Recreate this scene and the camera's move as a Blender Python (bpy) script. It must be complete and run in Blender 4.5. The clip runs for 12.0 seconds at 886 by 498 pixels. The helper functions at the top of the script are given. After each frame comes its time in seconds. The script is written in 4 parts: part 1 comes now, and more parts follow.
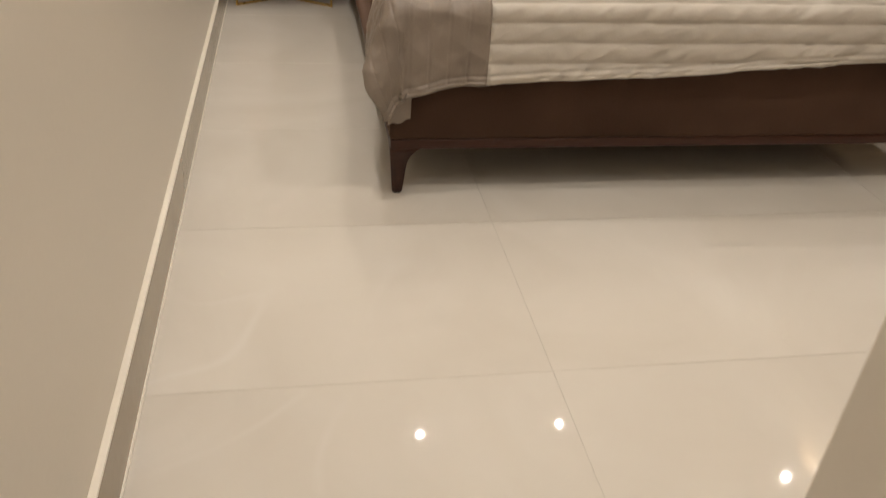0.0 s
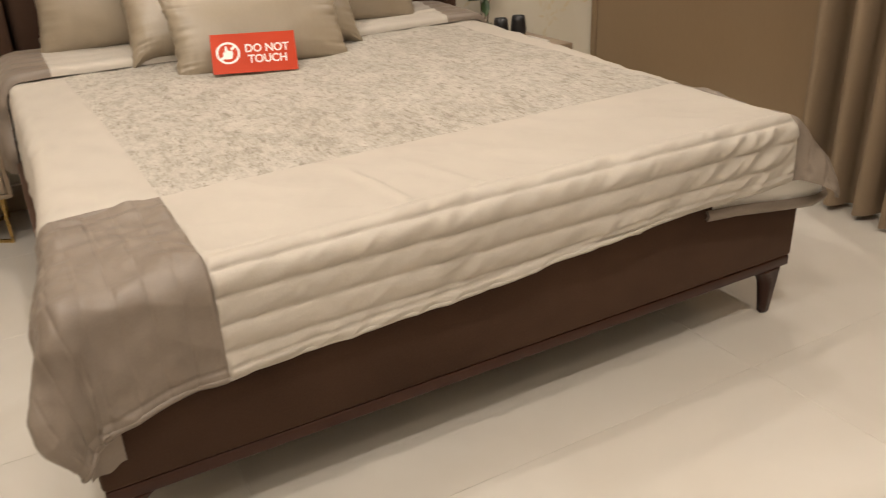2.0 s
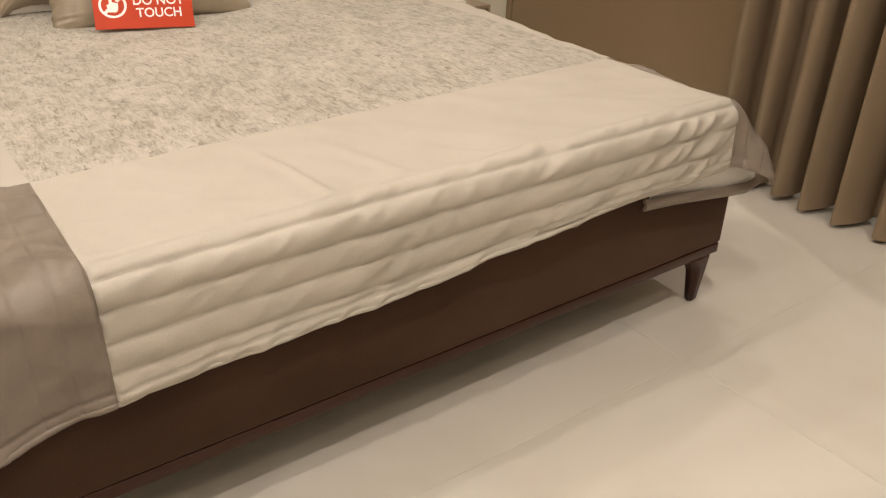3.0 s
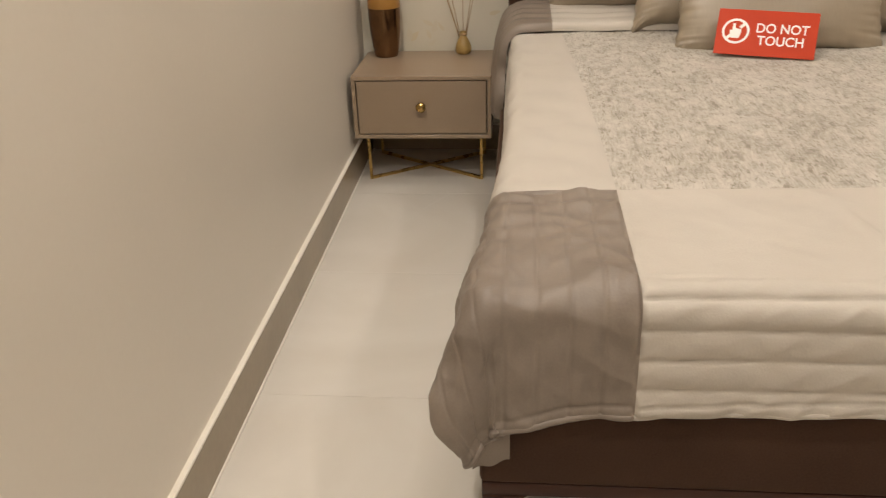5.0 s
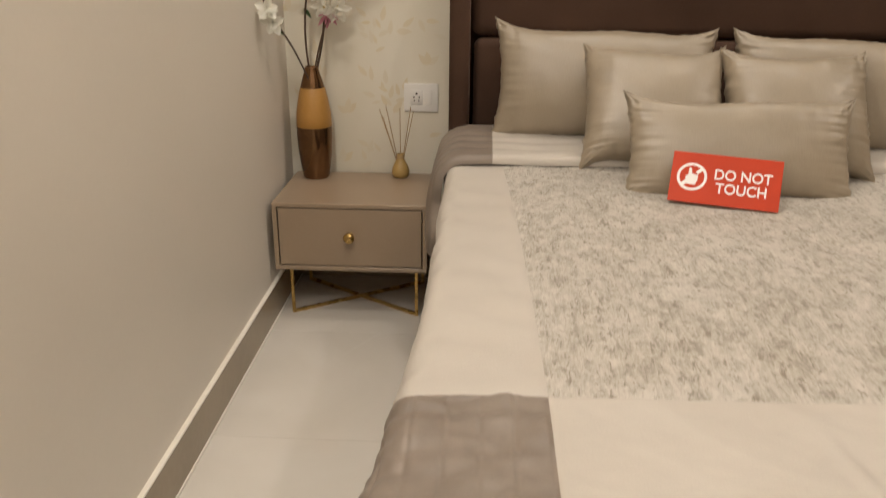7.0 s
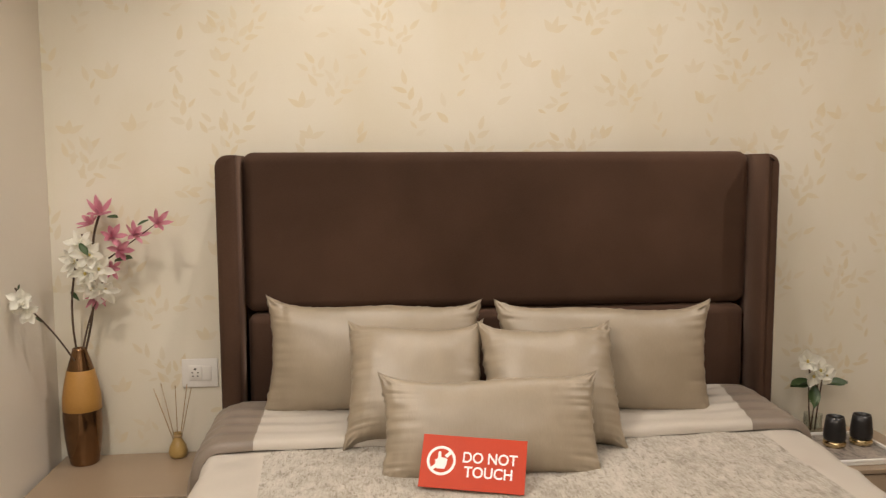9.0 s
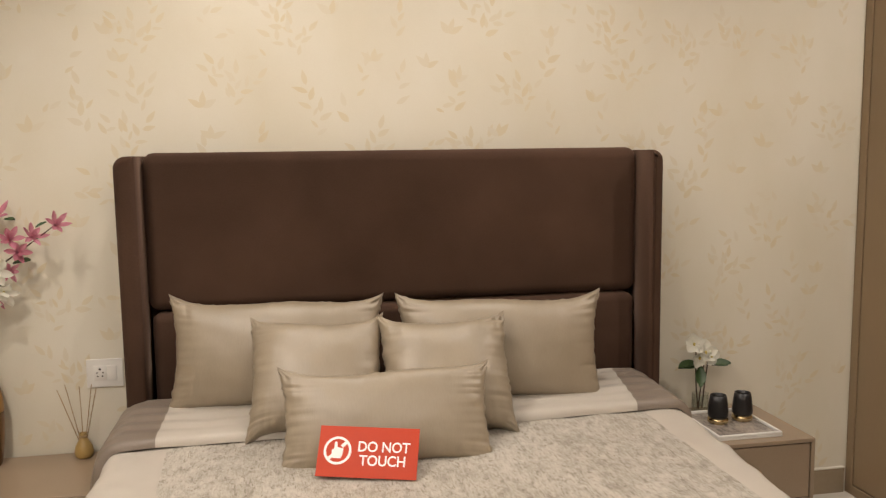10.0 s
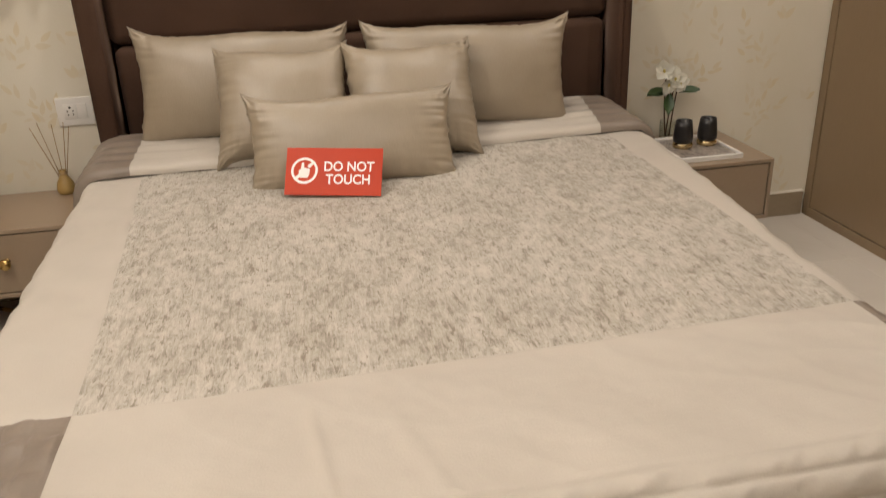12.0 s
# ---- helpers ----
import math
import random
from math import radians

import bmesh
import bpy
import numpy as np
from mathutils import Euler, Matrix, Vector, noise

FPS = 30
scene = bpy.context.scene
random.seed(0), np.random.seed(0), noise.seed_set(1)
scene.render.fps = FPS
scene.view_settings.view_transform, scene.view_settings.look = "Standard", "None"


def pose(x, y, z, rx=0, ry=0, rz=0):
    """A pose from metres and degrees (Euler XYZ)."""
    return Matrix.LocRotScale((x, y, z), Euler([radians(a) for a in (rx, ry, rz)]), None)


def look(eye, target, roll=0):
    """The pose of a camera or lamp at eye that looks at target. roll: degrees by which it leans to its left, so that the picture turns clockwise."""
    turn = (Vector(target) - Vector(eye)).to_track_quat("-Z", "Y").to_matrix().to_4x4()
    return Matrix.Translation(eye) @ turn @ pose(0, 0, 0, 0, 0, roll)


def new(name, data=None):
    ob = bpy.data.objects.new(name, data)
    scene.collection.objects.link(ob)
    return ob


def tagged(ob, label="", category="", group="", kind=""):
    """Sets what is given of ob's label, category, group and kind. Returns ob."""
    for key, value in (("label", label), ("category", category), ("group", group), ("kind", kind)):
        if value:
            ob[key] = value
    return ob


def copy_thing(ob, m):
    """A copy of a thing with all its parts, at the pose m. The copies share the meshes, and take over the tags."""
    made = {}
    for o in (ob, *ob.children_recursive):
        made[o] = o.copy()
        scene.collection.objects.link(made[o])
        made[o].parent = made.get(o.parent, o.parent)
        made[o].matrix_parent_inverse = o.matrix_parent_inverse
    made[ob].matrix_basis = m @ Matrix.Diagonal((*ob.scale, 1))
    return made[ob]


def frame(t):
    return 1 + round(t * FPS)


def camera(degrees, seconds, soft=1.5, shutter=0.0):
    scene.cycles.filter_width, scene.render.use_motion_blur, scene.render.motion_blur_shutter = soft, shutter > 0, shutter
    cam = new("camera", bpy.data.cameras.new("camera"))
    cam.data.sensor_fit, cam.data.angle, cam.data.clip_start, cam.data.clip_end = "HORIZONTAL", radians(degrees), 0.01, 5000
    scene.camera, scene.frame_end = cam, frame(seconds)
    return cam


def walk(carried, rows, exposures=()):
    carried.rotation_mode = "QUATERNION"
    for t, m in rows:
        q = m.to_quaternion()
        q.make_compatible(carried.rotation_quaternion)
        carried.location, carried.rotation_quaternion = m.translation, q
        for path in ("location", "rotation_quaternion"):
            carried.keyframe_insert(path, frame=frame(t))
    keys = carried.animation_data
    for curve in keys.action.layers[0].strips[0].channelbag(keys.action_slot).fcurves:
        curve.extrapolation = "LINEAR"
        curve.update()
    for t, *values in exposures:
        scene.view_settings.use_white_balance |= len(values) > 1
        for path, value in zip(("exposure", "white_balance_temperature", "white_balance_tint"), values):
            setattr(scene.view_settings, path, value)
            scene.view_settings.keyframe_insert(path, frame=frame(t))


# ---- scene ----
cam = camera(57.5, 12.0, soft=1.15, shutter=0.25)
S = 0.87  # the plan below is drawn in units of 0.87 m
PATH = [
    (0, (1.328, 2.37, 1.252), (1.664, 4.023, 0.177), 4.3),
    (0.2, (1.334, 2.462, 1.255), (1.67, 4.161, 0.254), 3.8),
    (0.5, (1.332, 2.605, 1.295), (1.645, 4.357, 0.384), 2.3),
    (1, (1.336, 2.828, 1.342), (1.738, 4.609, 0.526), 0.2),
    (1.5, (1.438, 2.967, 1.341), (2.076, 4.674, 0.518), -1.2),
    (2, (1.608, 3.164, 1.298), (2.468, 4.761, 0.455), -2.5),
    (2.5, (1.662, 3.246, 1.297), (2.665, 4.726, 0.401), -1.3),
    (3, (1.674, 3.379, 1.298), (2.713, 4.8, 0.35), 1.4),
    (3.5, (1.65, 3.425, 1.328), (2.462, 4.982, 0.372), 1.1),
    (3.7, (1.652, 3.432, 1.320), (2.304, 5.081, 0.380), 0.7),
    (5.3, (1.665, 3.413, 1.324), (1.417, 5.175, 0.412), -2.1),
    (5.5, (1.67, 3.414, 1.283), (1.412, 5.151, 0.326), -2.1),
    (6, (1.701, 3.403, 1.287), (1.45, 5.133, 0.315), -1.9),
    (6.5, (1.712, 3.57, 1.296), (1.539, 5.359, 0.42), -0.6),
    (7, (1.75, 3.826, 1.377), (1.656, 5.69, 0.66), 0.5),
    (7.5, (1.844, 3.944, 1.491), (1.724, 5.863, 0.94), 0.3),
    (7.7, (1.909, 3.968, 1.526), (1.813, 5.905, 1.037), -0.0),
    (9.3, (2.178, 3.838, 1.596), (2.423, 5.814, 1.409), -0.4),
    (9.5, (2.2, 3.807, 1.61), (2.476, 5.778, 1.412), -0.6),
    (10, (2.261, 3.767, 1.611), (2.612, 5.723, 1.382), -0.8),
    (10.5, (2.331, 3.749, 1.588), (2.712, 5.69, 1.295), -0.8),
    (11, (2.346, 3.717, 1.56), (2.716, 5.637, 1.141), -1.3),
    (11.5, (2.355, 3.692, 1.538), (2.707, 5.566, 0.933), -2.1),
    (12, (2.341, 3.68, 1.487), (2.667, 5.489, 0.7), -2.2),
]
walk(cam, [(t, look(S * Vector(eye), S * Vector(target), roll)) for t, eye, target, roll in PATH],
     [(0, -0.30, 6360, 7.5), (1.0, -0.12, 6450, 8), (2.0, 0.0, 6460, 8), (3.0, -0.05, 6500, 8), (3.7, -0.05, 6450, 8), (5.3, -0.2, 6340, 7.5), (6.0, -0.2, 6330, 7.5), (7.0, -0.24, 6350, 7.5), (7.5, 0.0, 6370, 7.5), (9.5, -0.09, 6350, 9), (10.0, -0.08, 6340, 9), (10.5, -0.06, 6340, 9), (11.0, 0.04, 6340, 8.5), (11.5, 0.02, 6310, 8.5), (12, -0.23, 6350, 8.5)])

# ---- light ----
CEIL = 3.05
world = bpy.data.worlds.new("night")
world.use_nodes = True
world.node_tree.nodes["Background"].inputs[0].default_value = (1.0, 0.85, 0.7, 1)
world.node_tree.nodes["Background"].inputs[1].default_value = 0.006
scene.world = world
WARM = (1.0, 0.895, 0.80)
# recessed downlights: place, watts and width of the beam; those with x below 1.4 are added fill for the west wall
DOWNLIGHTS = [(2.10, 6.50, 17, 120), (3.15, 6.50, 14, 118), (4.63, 5.84, 25, 165), (1.22, 5.30, 25, 165), (1.25, 4.20, 27, 165), (2.10, 3.50, 15, 165), (3.20, 3.50, 22, 165), (1.30, 2.70, 13, 165)]


# ---- mesh helpers ----
ORIGIN = {}


def thing(name, at, label, category, group="", kind=""):
    ob = new(name)
    ob.location = S * Vector(at)
    ob.empty_display_size = 0.05
    ORIGIN[ob.name] = Vector(at)
    return tagged(ob, label, category, group, kind)


def shade(bm, smooth):
    for f in bm.faces:
        f.smooth = smooth


def part(name, bm, material, parent, label="", smooth=True):
    """Links a bmesh, given in world places, as one mesh under a thing or a part."""
    base = ORIGIN[parent.name]
    bmesh.ops.translate(bm, verts=bm.verts, vec=-base)
    bmesh.ops.scale(bm, verts=bm.verts, vec=(S, S, S))
    shade(bm, smooth)
    me = bpy.data.meshes.new(name)
    bm.to_mesh(me)
    bm.free()
    me.materials.append(material)
    ob = new(name, me)
    ob.parent = parent
    ORIGIN[ob.name] = base
    if label:
        tagged(ob, label)
    return ob


def single(name, bm, material, label, category, group="", kind="", smooth=False):
    """One mesh that is a thing or a piece of the setting by itself."""
    bmesh.ops.scale(bm, verts=bm.verts, vec=(S, S, S))
    shade(bm, smooth)
    me = bpy.data.meshes.new(name)
    bm.to_mesh(me)
    bm.free()
    me.materials.append(material)
    ob = new(name, me)
    ORIGIN[ob.name] = Vector((0, 0, 0))
    return tagged(ob, label, category, group, kind)


def box(x0, x1, y0, y1, z0, z1, r=0.0, seg=2, bm=None):
    own = bmesh.new()
    m = Matrix.Translation(((x0 + x1) / 2, (y0 + y1) / 2, (z0 + z1) / 2)) @ Matrix.Diagonal((x1 - x0, y1 - y0, z1 - z0, 1))
    bmesh.ops.create_cube(own, size=1, matrix=m)
    if r:
        bmesh.ops.bevel(own, geom=own.edges[:], offset=r, segments=seg, profile=0.5, affect="EDGES")
    if bm is None:
        return own
    me = bpy.data.meshes.new("join")
    own.to_mesh(me)
    own.free()
    bm.from_mesh(me)
    bpy.data.meshes.remove(me)
    return bm


def lathe(profile, at, n=32):
    """Turns (radius, height) pairs round the vertical through at."""
    bm = bmesh.new()
    rings = []
    for r, z in profile:
        if r < 1e-5:
            rings.append([bm.verts.new((at[0], at[1], at[2] + z))])
        else:
            rings.append([bm.verts.new((at[0] + r * math.cos(2 * math.pi * i / n), at[1] + r * math.sin(2 * math.pi * i / n), at[2] + z)) for i in range(n)])
    for a, b in zip(rings, rings[1:]):
        for i in range(n):
            j = (i + 1) % n
            if len(a) == 1 and len(b) > 1:
                bm.faces.new((a[0], b[j], b[i]))
            elif len(b) == 1 and len(a) > 1:
                bm.faces.new((a[i], a[j], b[0]))
            elif len(a) > 1:
                bm.faces.new((a[i], a[j], b[j], b[i]))
    bmesh.ops.recalc_face_normals(bm, faces=bm.faces)
    return bm


def tube(points, radius, n=8, bm=None):
    """A round rod along points; radius is a number or one for each point."""
    bm = bm or bmesh.new()
    pts = [Vector(p) for p in points]
    rings = []
    side = None
    for i, p in enumerate(pts):
        d = (pts[min(i + 1, len(pts) - 1)] - pts[max(i - 1, 0)]).normalized()
        ref = side if side is not None else (Vector((0, 0, 1)) if abs(d.z) < 0.9 else Vector((1, 0, 0)))
        u = (ref - d * ref.dot(d)).normalized()
        side = u
        v = d.cross(u)
        r = radius[i] if isinstance(radius, (list, tuple)) else radius
        rings.append([bm.verts.new(p + r * (math.cos(2 * math.pi * k / n) * u + math.sin(2 * math.pi * k / n) * v)) for k in range(n)])
    for a, b in zip(rings, rings[1:]):
        for k in range(n):
            bm.faces.new((a[k], a[(k + 1) % n], b[(k + 1) % n], b[k]))
    bm.faces.new(rings[0][::-1])
    bm.faces.new(rings[-1])
    return bm


def sheet(fn, us, vs):
    """A grid of fn(u, v) over the given values."""
    bm = bmesh.new()
    rows = [[bm.verts.new(fn(u, v)) for v in vs] for u in us]
    for a, b in zip(rows, rows[1:]):
        for i in range(len(vs) - 1):
            bm.faces.new((a[i], b[i], b[i + 1], a[i + 1]))
    for e in bm.edges:
        e.smooth = not e.is_boundary
    return bm


def steps(a, b, n):
    return [a + (b - a) * i / n for i in range(n + 1)]


def smooth01(t):
    t = max(0.0, min(1.0, t))
    return t * t * (3 - 2 * t)


# ---- materials ----
def surface(name, base, other, rough, scale=6.0, fine=120.0, bump=0.1, amount=0.5, metal=0.0, stretch=(1, 1, 1), sheen=0.0, sheen_tint=None, rough_var=0.08, bump_dist=0.002, coat=0.0, spec=0.5):
    """A surface with slow variation between two colours, fine grain in relief and uneven gloss."""
    m = bpy.data.materials.new(name)
    m.use_nodes = True
    n, l = m.node_tree.nodes, m.node_tree.links
    b = n["Principled BSDF"]
    tc = n.new("ShaderNodeTexCoord")
    mp = n.new("ShaderNodeMapping")
    mp.inputs["Scale"].default_value = stretch
    l.new(tc.outputs["Object"], mp.inputs[0])
    slow, grain = n.new("ShaderNodeTexNoise"), n.new("ShaderNodeTexNoise")
    for node, s, d in ((slow, scale, 4), (grain, fine, 3)):
        node.inputs["Scale"].default_value = s
        node.inputs["Detail"].default_value = d
        l.new(mp.outputs[0], node.inputs["Vector"])
    add = n.new("ShaderNodeMath")
    add.operation = "MULTIPLY_ADD"
    add.inputs[1].default_value = 0.3
    l.new(grain.outputs[0], add.inputs[0])
    l.new(slow.outputs[0], add.inputs[2])
    ramp = n.new("ShaderNodeValToRGB")
    ramp.color_ramp.elements[0].position, ramp.color_ramp.elements[1].position = 0.65 - 0.3 * amount - 0.1, 0.65 + 0.3 * amount
    ramp.color_ramp.elements[0].color, ramp.color_ramp.elements[1].color = (*base, 1), (*other, 1)
    l.new(add.outputs[0], ramp.inputs[0])
    l.new(ramp.outputs[0], b.inputs["Base Color"])
    rr = n.new("ShaderNodeMapRange")
    rr.inputs["To Min"].default_value, rr.inputs["To Max"].default_value = max(0.02, rough - rough_var), min(1, rough + rough_var)
    l.new(slow.outputs[0], rr.inputs["Value"])
    l.new(rr.outputs[0], b.inputs["Roughness"])
    b.inputs["Metallic"].default_value = metal
    b.inputs["Coat Weight"].default_value = coat
    b.inputs["Specular IOR Level"].default_value = spec
    if sheen:
        b.inputs["Sheen Weight"].default_value = sheen
        b.inputs["Sheen Roughness"].default_value = 0.4
        b.inputs["Sheen Tint"].default_value = (*(sheen_tint or other), 1)
    if bump:
        bp = n.new("ShaderNodeBump")
        bp.inputs["Strength"].default_value, bp.inputs["Distance"].default_value = bump, bump_dist
        l.new(grain.outputs[0], bp.inputs["Height"])
        l.new(bp.outputs[0], b.inputs["Normal"])
    return m


def glow(name, colour, strength):
    m = bpy.data.materials.new(name)
    m.use_nodes = True
    b = m.node_tree.nodes["Principled BSDF"]
    b.inputs["Emission Color"].default_value = (*colour, 1)
    b.inputs["Emission Strength"].default_value = strength
    return m


def clear(name):
    """Thin clear glass: lets light straight through, with a gloss that grows at the rim."""
    m = bpy.data.materials.new(name)
    m.use_nodes = True
    n, l = m.node_tree.nodes, m.node_tree.links
    see, gloss, mix, edge = n.new("ShaderNodeBsdfTransparent"), n.new("ShaderNodeBsdfGlossy"), n.new("ShaderNodeMixShader"), n.new("ShaderNodeLayerWeight")
    see.inputs[0].default_value = (0.93, 0.95, 0.93, 1)
    gloss.inputs["Roughness"].default_value = 0.03
    steep = n.new("ShaderNodeMath")
    steep.operation = "POWER"
    steep.inputs[1].default_value = 3.0
    edge.inputs[0].default_value = 0.35
    l.new(edge.outputs["Facing"], steep.inputs[0])
    l.new(steep.outputs[0], mix.inputs[0])
    l.new(see.outputs[0], mix.inputs[1])
    l.new(gloss.outputs[0], mix.inputs[2])
    l.new(mix.outputs[0], n["Material Output"].inputs[0])
    return m


def petal_cloth(name, base, other):
    """Thin silk petal that lets some light through."""
    m = surface(name, base, other, 0.55, 26, 160, 0.1, 0.9)
    n, l = m.node_tree.nodes, m.node_tree.links
    thin, mix = n.new("ShaderNodeBsdfTranslucent"), n.new("ShaderNodeMixShader")
    thin.inputs[0].default_value = (*other, 1)
    mix.inputs[0].default_value = 0.35
    l.new(n["Principled BSDF"].outputs[0], mix.inputs[1])
    l.new(thin.outputs[0], mix.inputs[2])
    l.new(mix.outputs[0], n["Material Output"].inputs[0])
    return m


def woven(name, tones, gloss=0.8):
    """Mottled jacquard: short streaks along the bed's length in broken cream, taupe and brown flecks."""
    m = bpy.data.materials.new(name)
    m.use_nodes = True
    n, l = m.node_tree.nodes, m.node_tree.links
    b = n["Principled BSDF"]
    tc = n.new("ShaderNodeTexCoord")

    def noise_at(scale, stretch, detail, swirl=0.45):
        mp, t = n.new("ShaderNodeMapping"), n.new("ShaderNodeTexNoise")
        mp.inputs["Scale"].default_value = stretch
        t.inputs["Scale"].default_value, t.inputs["Detail"].default_value = scale, detail
        t.inputs["Distortion"].default_value = swirl
        t.inputs["Roughness"].default_value = 0.72
        l.new(tc.outputs["Object"], mp.inputs[0])
        l.new(mp.outputs[0], t.inputs["Vector"])
        return t.outputs[0]

    def math_of(op, a, b):
        node = n.new("ShaderNodeMath")
        node.operation = op
        for k, v in enumerate((a, b)):
            if isinstance(v, (int, float)):
                node.inputs[k].default_value = v
            else:
                l.new(v, node.inputs[k])
        return node.outputs[0]

    # clouds a hand wide, blotches a thumb wide, and threads that run along the bed
    big, blot = noise_at(6.5, (1, 0.8, 1), 3), noise_at(44, (1.1, 0.65, 1), 6)
    streak, fleck = noise_at(120, (1.5, 0.25, 1), 4, 0.8), noise_at(84, (1.35, 0.34, 1), 2, 1.1)
    tone = math_of("ADD", math_of("MULTIPLY", big, 0.22), math_of("MULTIPLY", blot, 0.42))
    tone = math_of("ADD", tone, math_of("MULTIPLY", streak, 0.40))
    ramp = n.new("ShaderNodeValToRGB")
    e = ramp.color_ramp.elements
    e[0].position, e[1].position = 0.435, 0.615
    e[0].color, e[1].color = (*tones[1], 1), (*tones[0], 1)
    mid = e.new(0.52)
    mid.color = (*[(p * 0.45 + q * 0.55) for p, q in zip(tones[1], tones[0])], 1)
    l.new(tone, ramp.inputs[0])
    dots = n.new("ShaderNodeValToRGB")
    dots.color_ramp.elements[0].position, dots.color_ramp.elements[1].position = 0.61, 0.70
    l.new(math_of("ADD", math_of("MULTIPLY", fleck, 0.72), math_of("MULTIPLY", math_of("SUBTRACT", 1.0, blot), 0.40)), dots.inputs[0])
    both = n.new("ShaderNodeMix")
    both.data_type = "RGBA"
    l.new(dots.outputs[0], both.inputs["Factor"])
    l.new(ramp.outputs[0], both.inputs["A"])
    both.inputs["B"].default_value = (*tones[2], 1)
    l.new(both.outputs["Result"], b.inputs["Base Color"])
    b.inputs["Roughness"].default_value = gloss
    b.inputs["Sheen Weight"].default_value = 0.15
    bp = n.new("ShaderNodeBump")
    bp.inputs["Strength"].default_value, bp.inputs["Distance"].default_value = 0.35, 0.003
    l.new(streak, bp.inputs["Height"])
    l.new(bp.outputs[0], b.inputs["Normal"])
    return m


def marble(name):
    """Polished cream porcelain with cloudy tone, a few thin pale veins and a touch of tone by the tile."""
    m = bpy.data.materials.new(name)
    m.use_nodes = True
    n, l = m.node_tree.nodes, m.node_tree.links
    b = n["Principled BSDF"]
    geo, info = n.new("ShaderNodeNewGeometry"), n.new("ShaderNodeObjectInfo")
    comb = n.new("ShaderNodeCombineXYZ")
    l.new(info.outputs["Random"], comb.inputs[2])
    move = n.new("ShaderNodeVectorMath")
    move.operation = "SCALE"
    move.inputs["Scale"].default_value = 9.0
    l.new(comb.outputs[0], move.inputs[0])
    place = n.new("ShaderNodeVectorMath")
    l.new(geo.outputs["Position"], place.inputs[0])
    l.new(move.outputs[0], place.inputs[1])
    cloud, fine = n.new("ShaderNodeTexNoise"), n.new("ShaderNodeTexNoise")
    cloud.inputs["Scale"].default_value, cloud.inputs["Detail"].default_value, cloud.inputs["Distortion"].default_value = 1.6, 6, 1.2
    fine.inputs["Scale"].default_value, fine.inputs["Detail"].default_value = 14, 6
    for t in (cloud, fine):
        l.new(place.outputs[0], t.inputs["Vector"])
    ramp = n.new("ShaderNodeValToRGB")
    e = ramp.color_ramp.elements
    e[0].position, e[1].position = 0.3, 0.72
    e[0].color, e[1].color = (0.62, 0.575, 0.505, 1), (0.695, 0.655, 0.59, 1)
    l.new(cloud.outputs[0], ramp.inputs[0])
    wave = n.new("ShaderNodeTexNoise")
    wave.inputs["Scale"].default_value, wave.inputs["Detail"].default_value, wave.inputs["Distortion"].default_value = 0.55, 2, 0.5
    l.new(place.outputs[0], wave.inputs["Vector"])
    vein = n.new("ShaderNodeValToRGB")
    v = vein.color_ramp.elements
    v[0].position, v[1].position = 0.4982, 0.5018
    v[0].color, v[1].color = (0, 0, 0, 1), (0, 0, 0, 1)
    peak = v.new(0.5)
    peak.color = (1, 1, 1, 1)
    l.new(wave.outputs[0], vein.inputs[0])
    broken, patch = n.new("ShaderNodeTexNoise"), n.new("ShaderNodeValToRGB")
    broken.inputs["Scale"].default_value, broken.inputs["Detail"].default_value = 1.3, 3
    patch.color_ramp.elements[0].position, patch.color_ramp.elements[1].position = 0.54, 0.68
    patch.color_ramp.elements[1].color = (0.55, 0.55, 0.55, 1)
    l.new(place.outputs[0], broken.inputs["Vector"])
    l.new(broken.outputs[0], patch.inputs[0])
    thin = n.new("ShaderNodeMath")
    thin.operation = "MULTIPLY"
    l.new(vein.outputs[0], thin.inputs[0])
    l.new(patch.outputs[0], thin.inputs[1])
    mix = n.new("ShaderNodeMix")
    mix.data_type = "RGBA"
    l.new(thin.outputs[0], mix.inputs["Factor"])
    l.new(ramp.outputs[0], mix.inputs["A"])
    mix.inputs["B"].default_value = (0.71, 0.675, 0.62, 1)
    l.new(mix.outputs["Result"], b.inputs["Base Color"])
    rr = n.new("ShaderNodeMapRange")
    rr.inputs["To Min"].default_value, rr.inputs["To Max"].default_value = 0.012, 0.035
    l.new(fine.outputs[0], rr.inputs["Value"])
    l.new(rr.outputs[0], b.inputs["Roughness"])
    return m


M_WALL = surface("painted_wall", (0.69, 0.634, 0.548), (0.73, 0.674, 0.588), 0.42, 1.5, 90, 0.06, 0.7, rough_var=0.1)
M_PAPER = surface("wallpaper", (0.650, 0.597, 0.470), (0.725, 0.686, 0.590), 0.6, 3.4, 260, 0.15, 0.9, stretch=(1, 1, 0.6))
M_LEAF_PRINT = surface("leaf_print", (0.630, 0.538, 0.355), (0.682, 0.608, 0.448), 0.58, 9, 300, 0.1, 0.9)
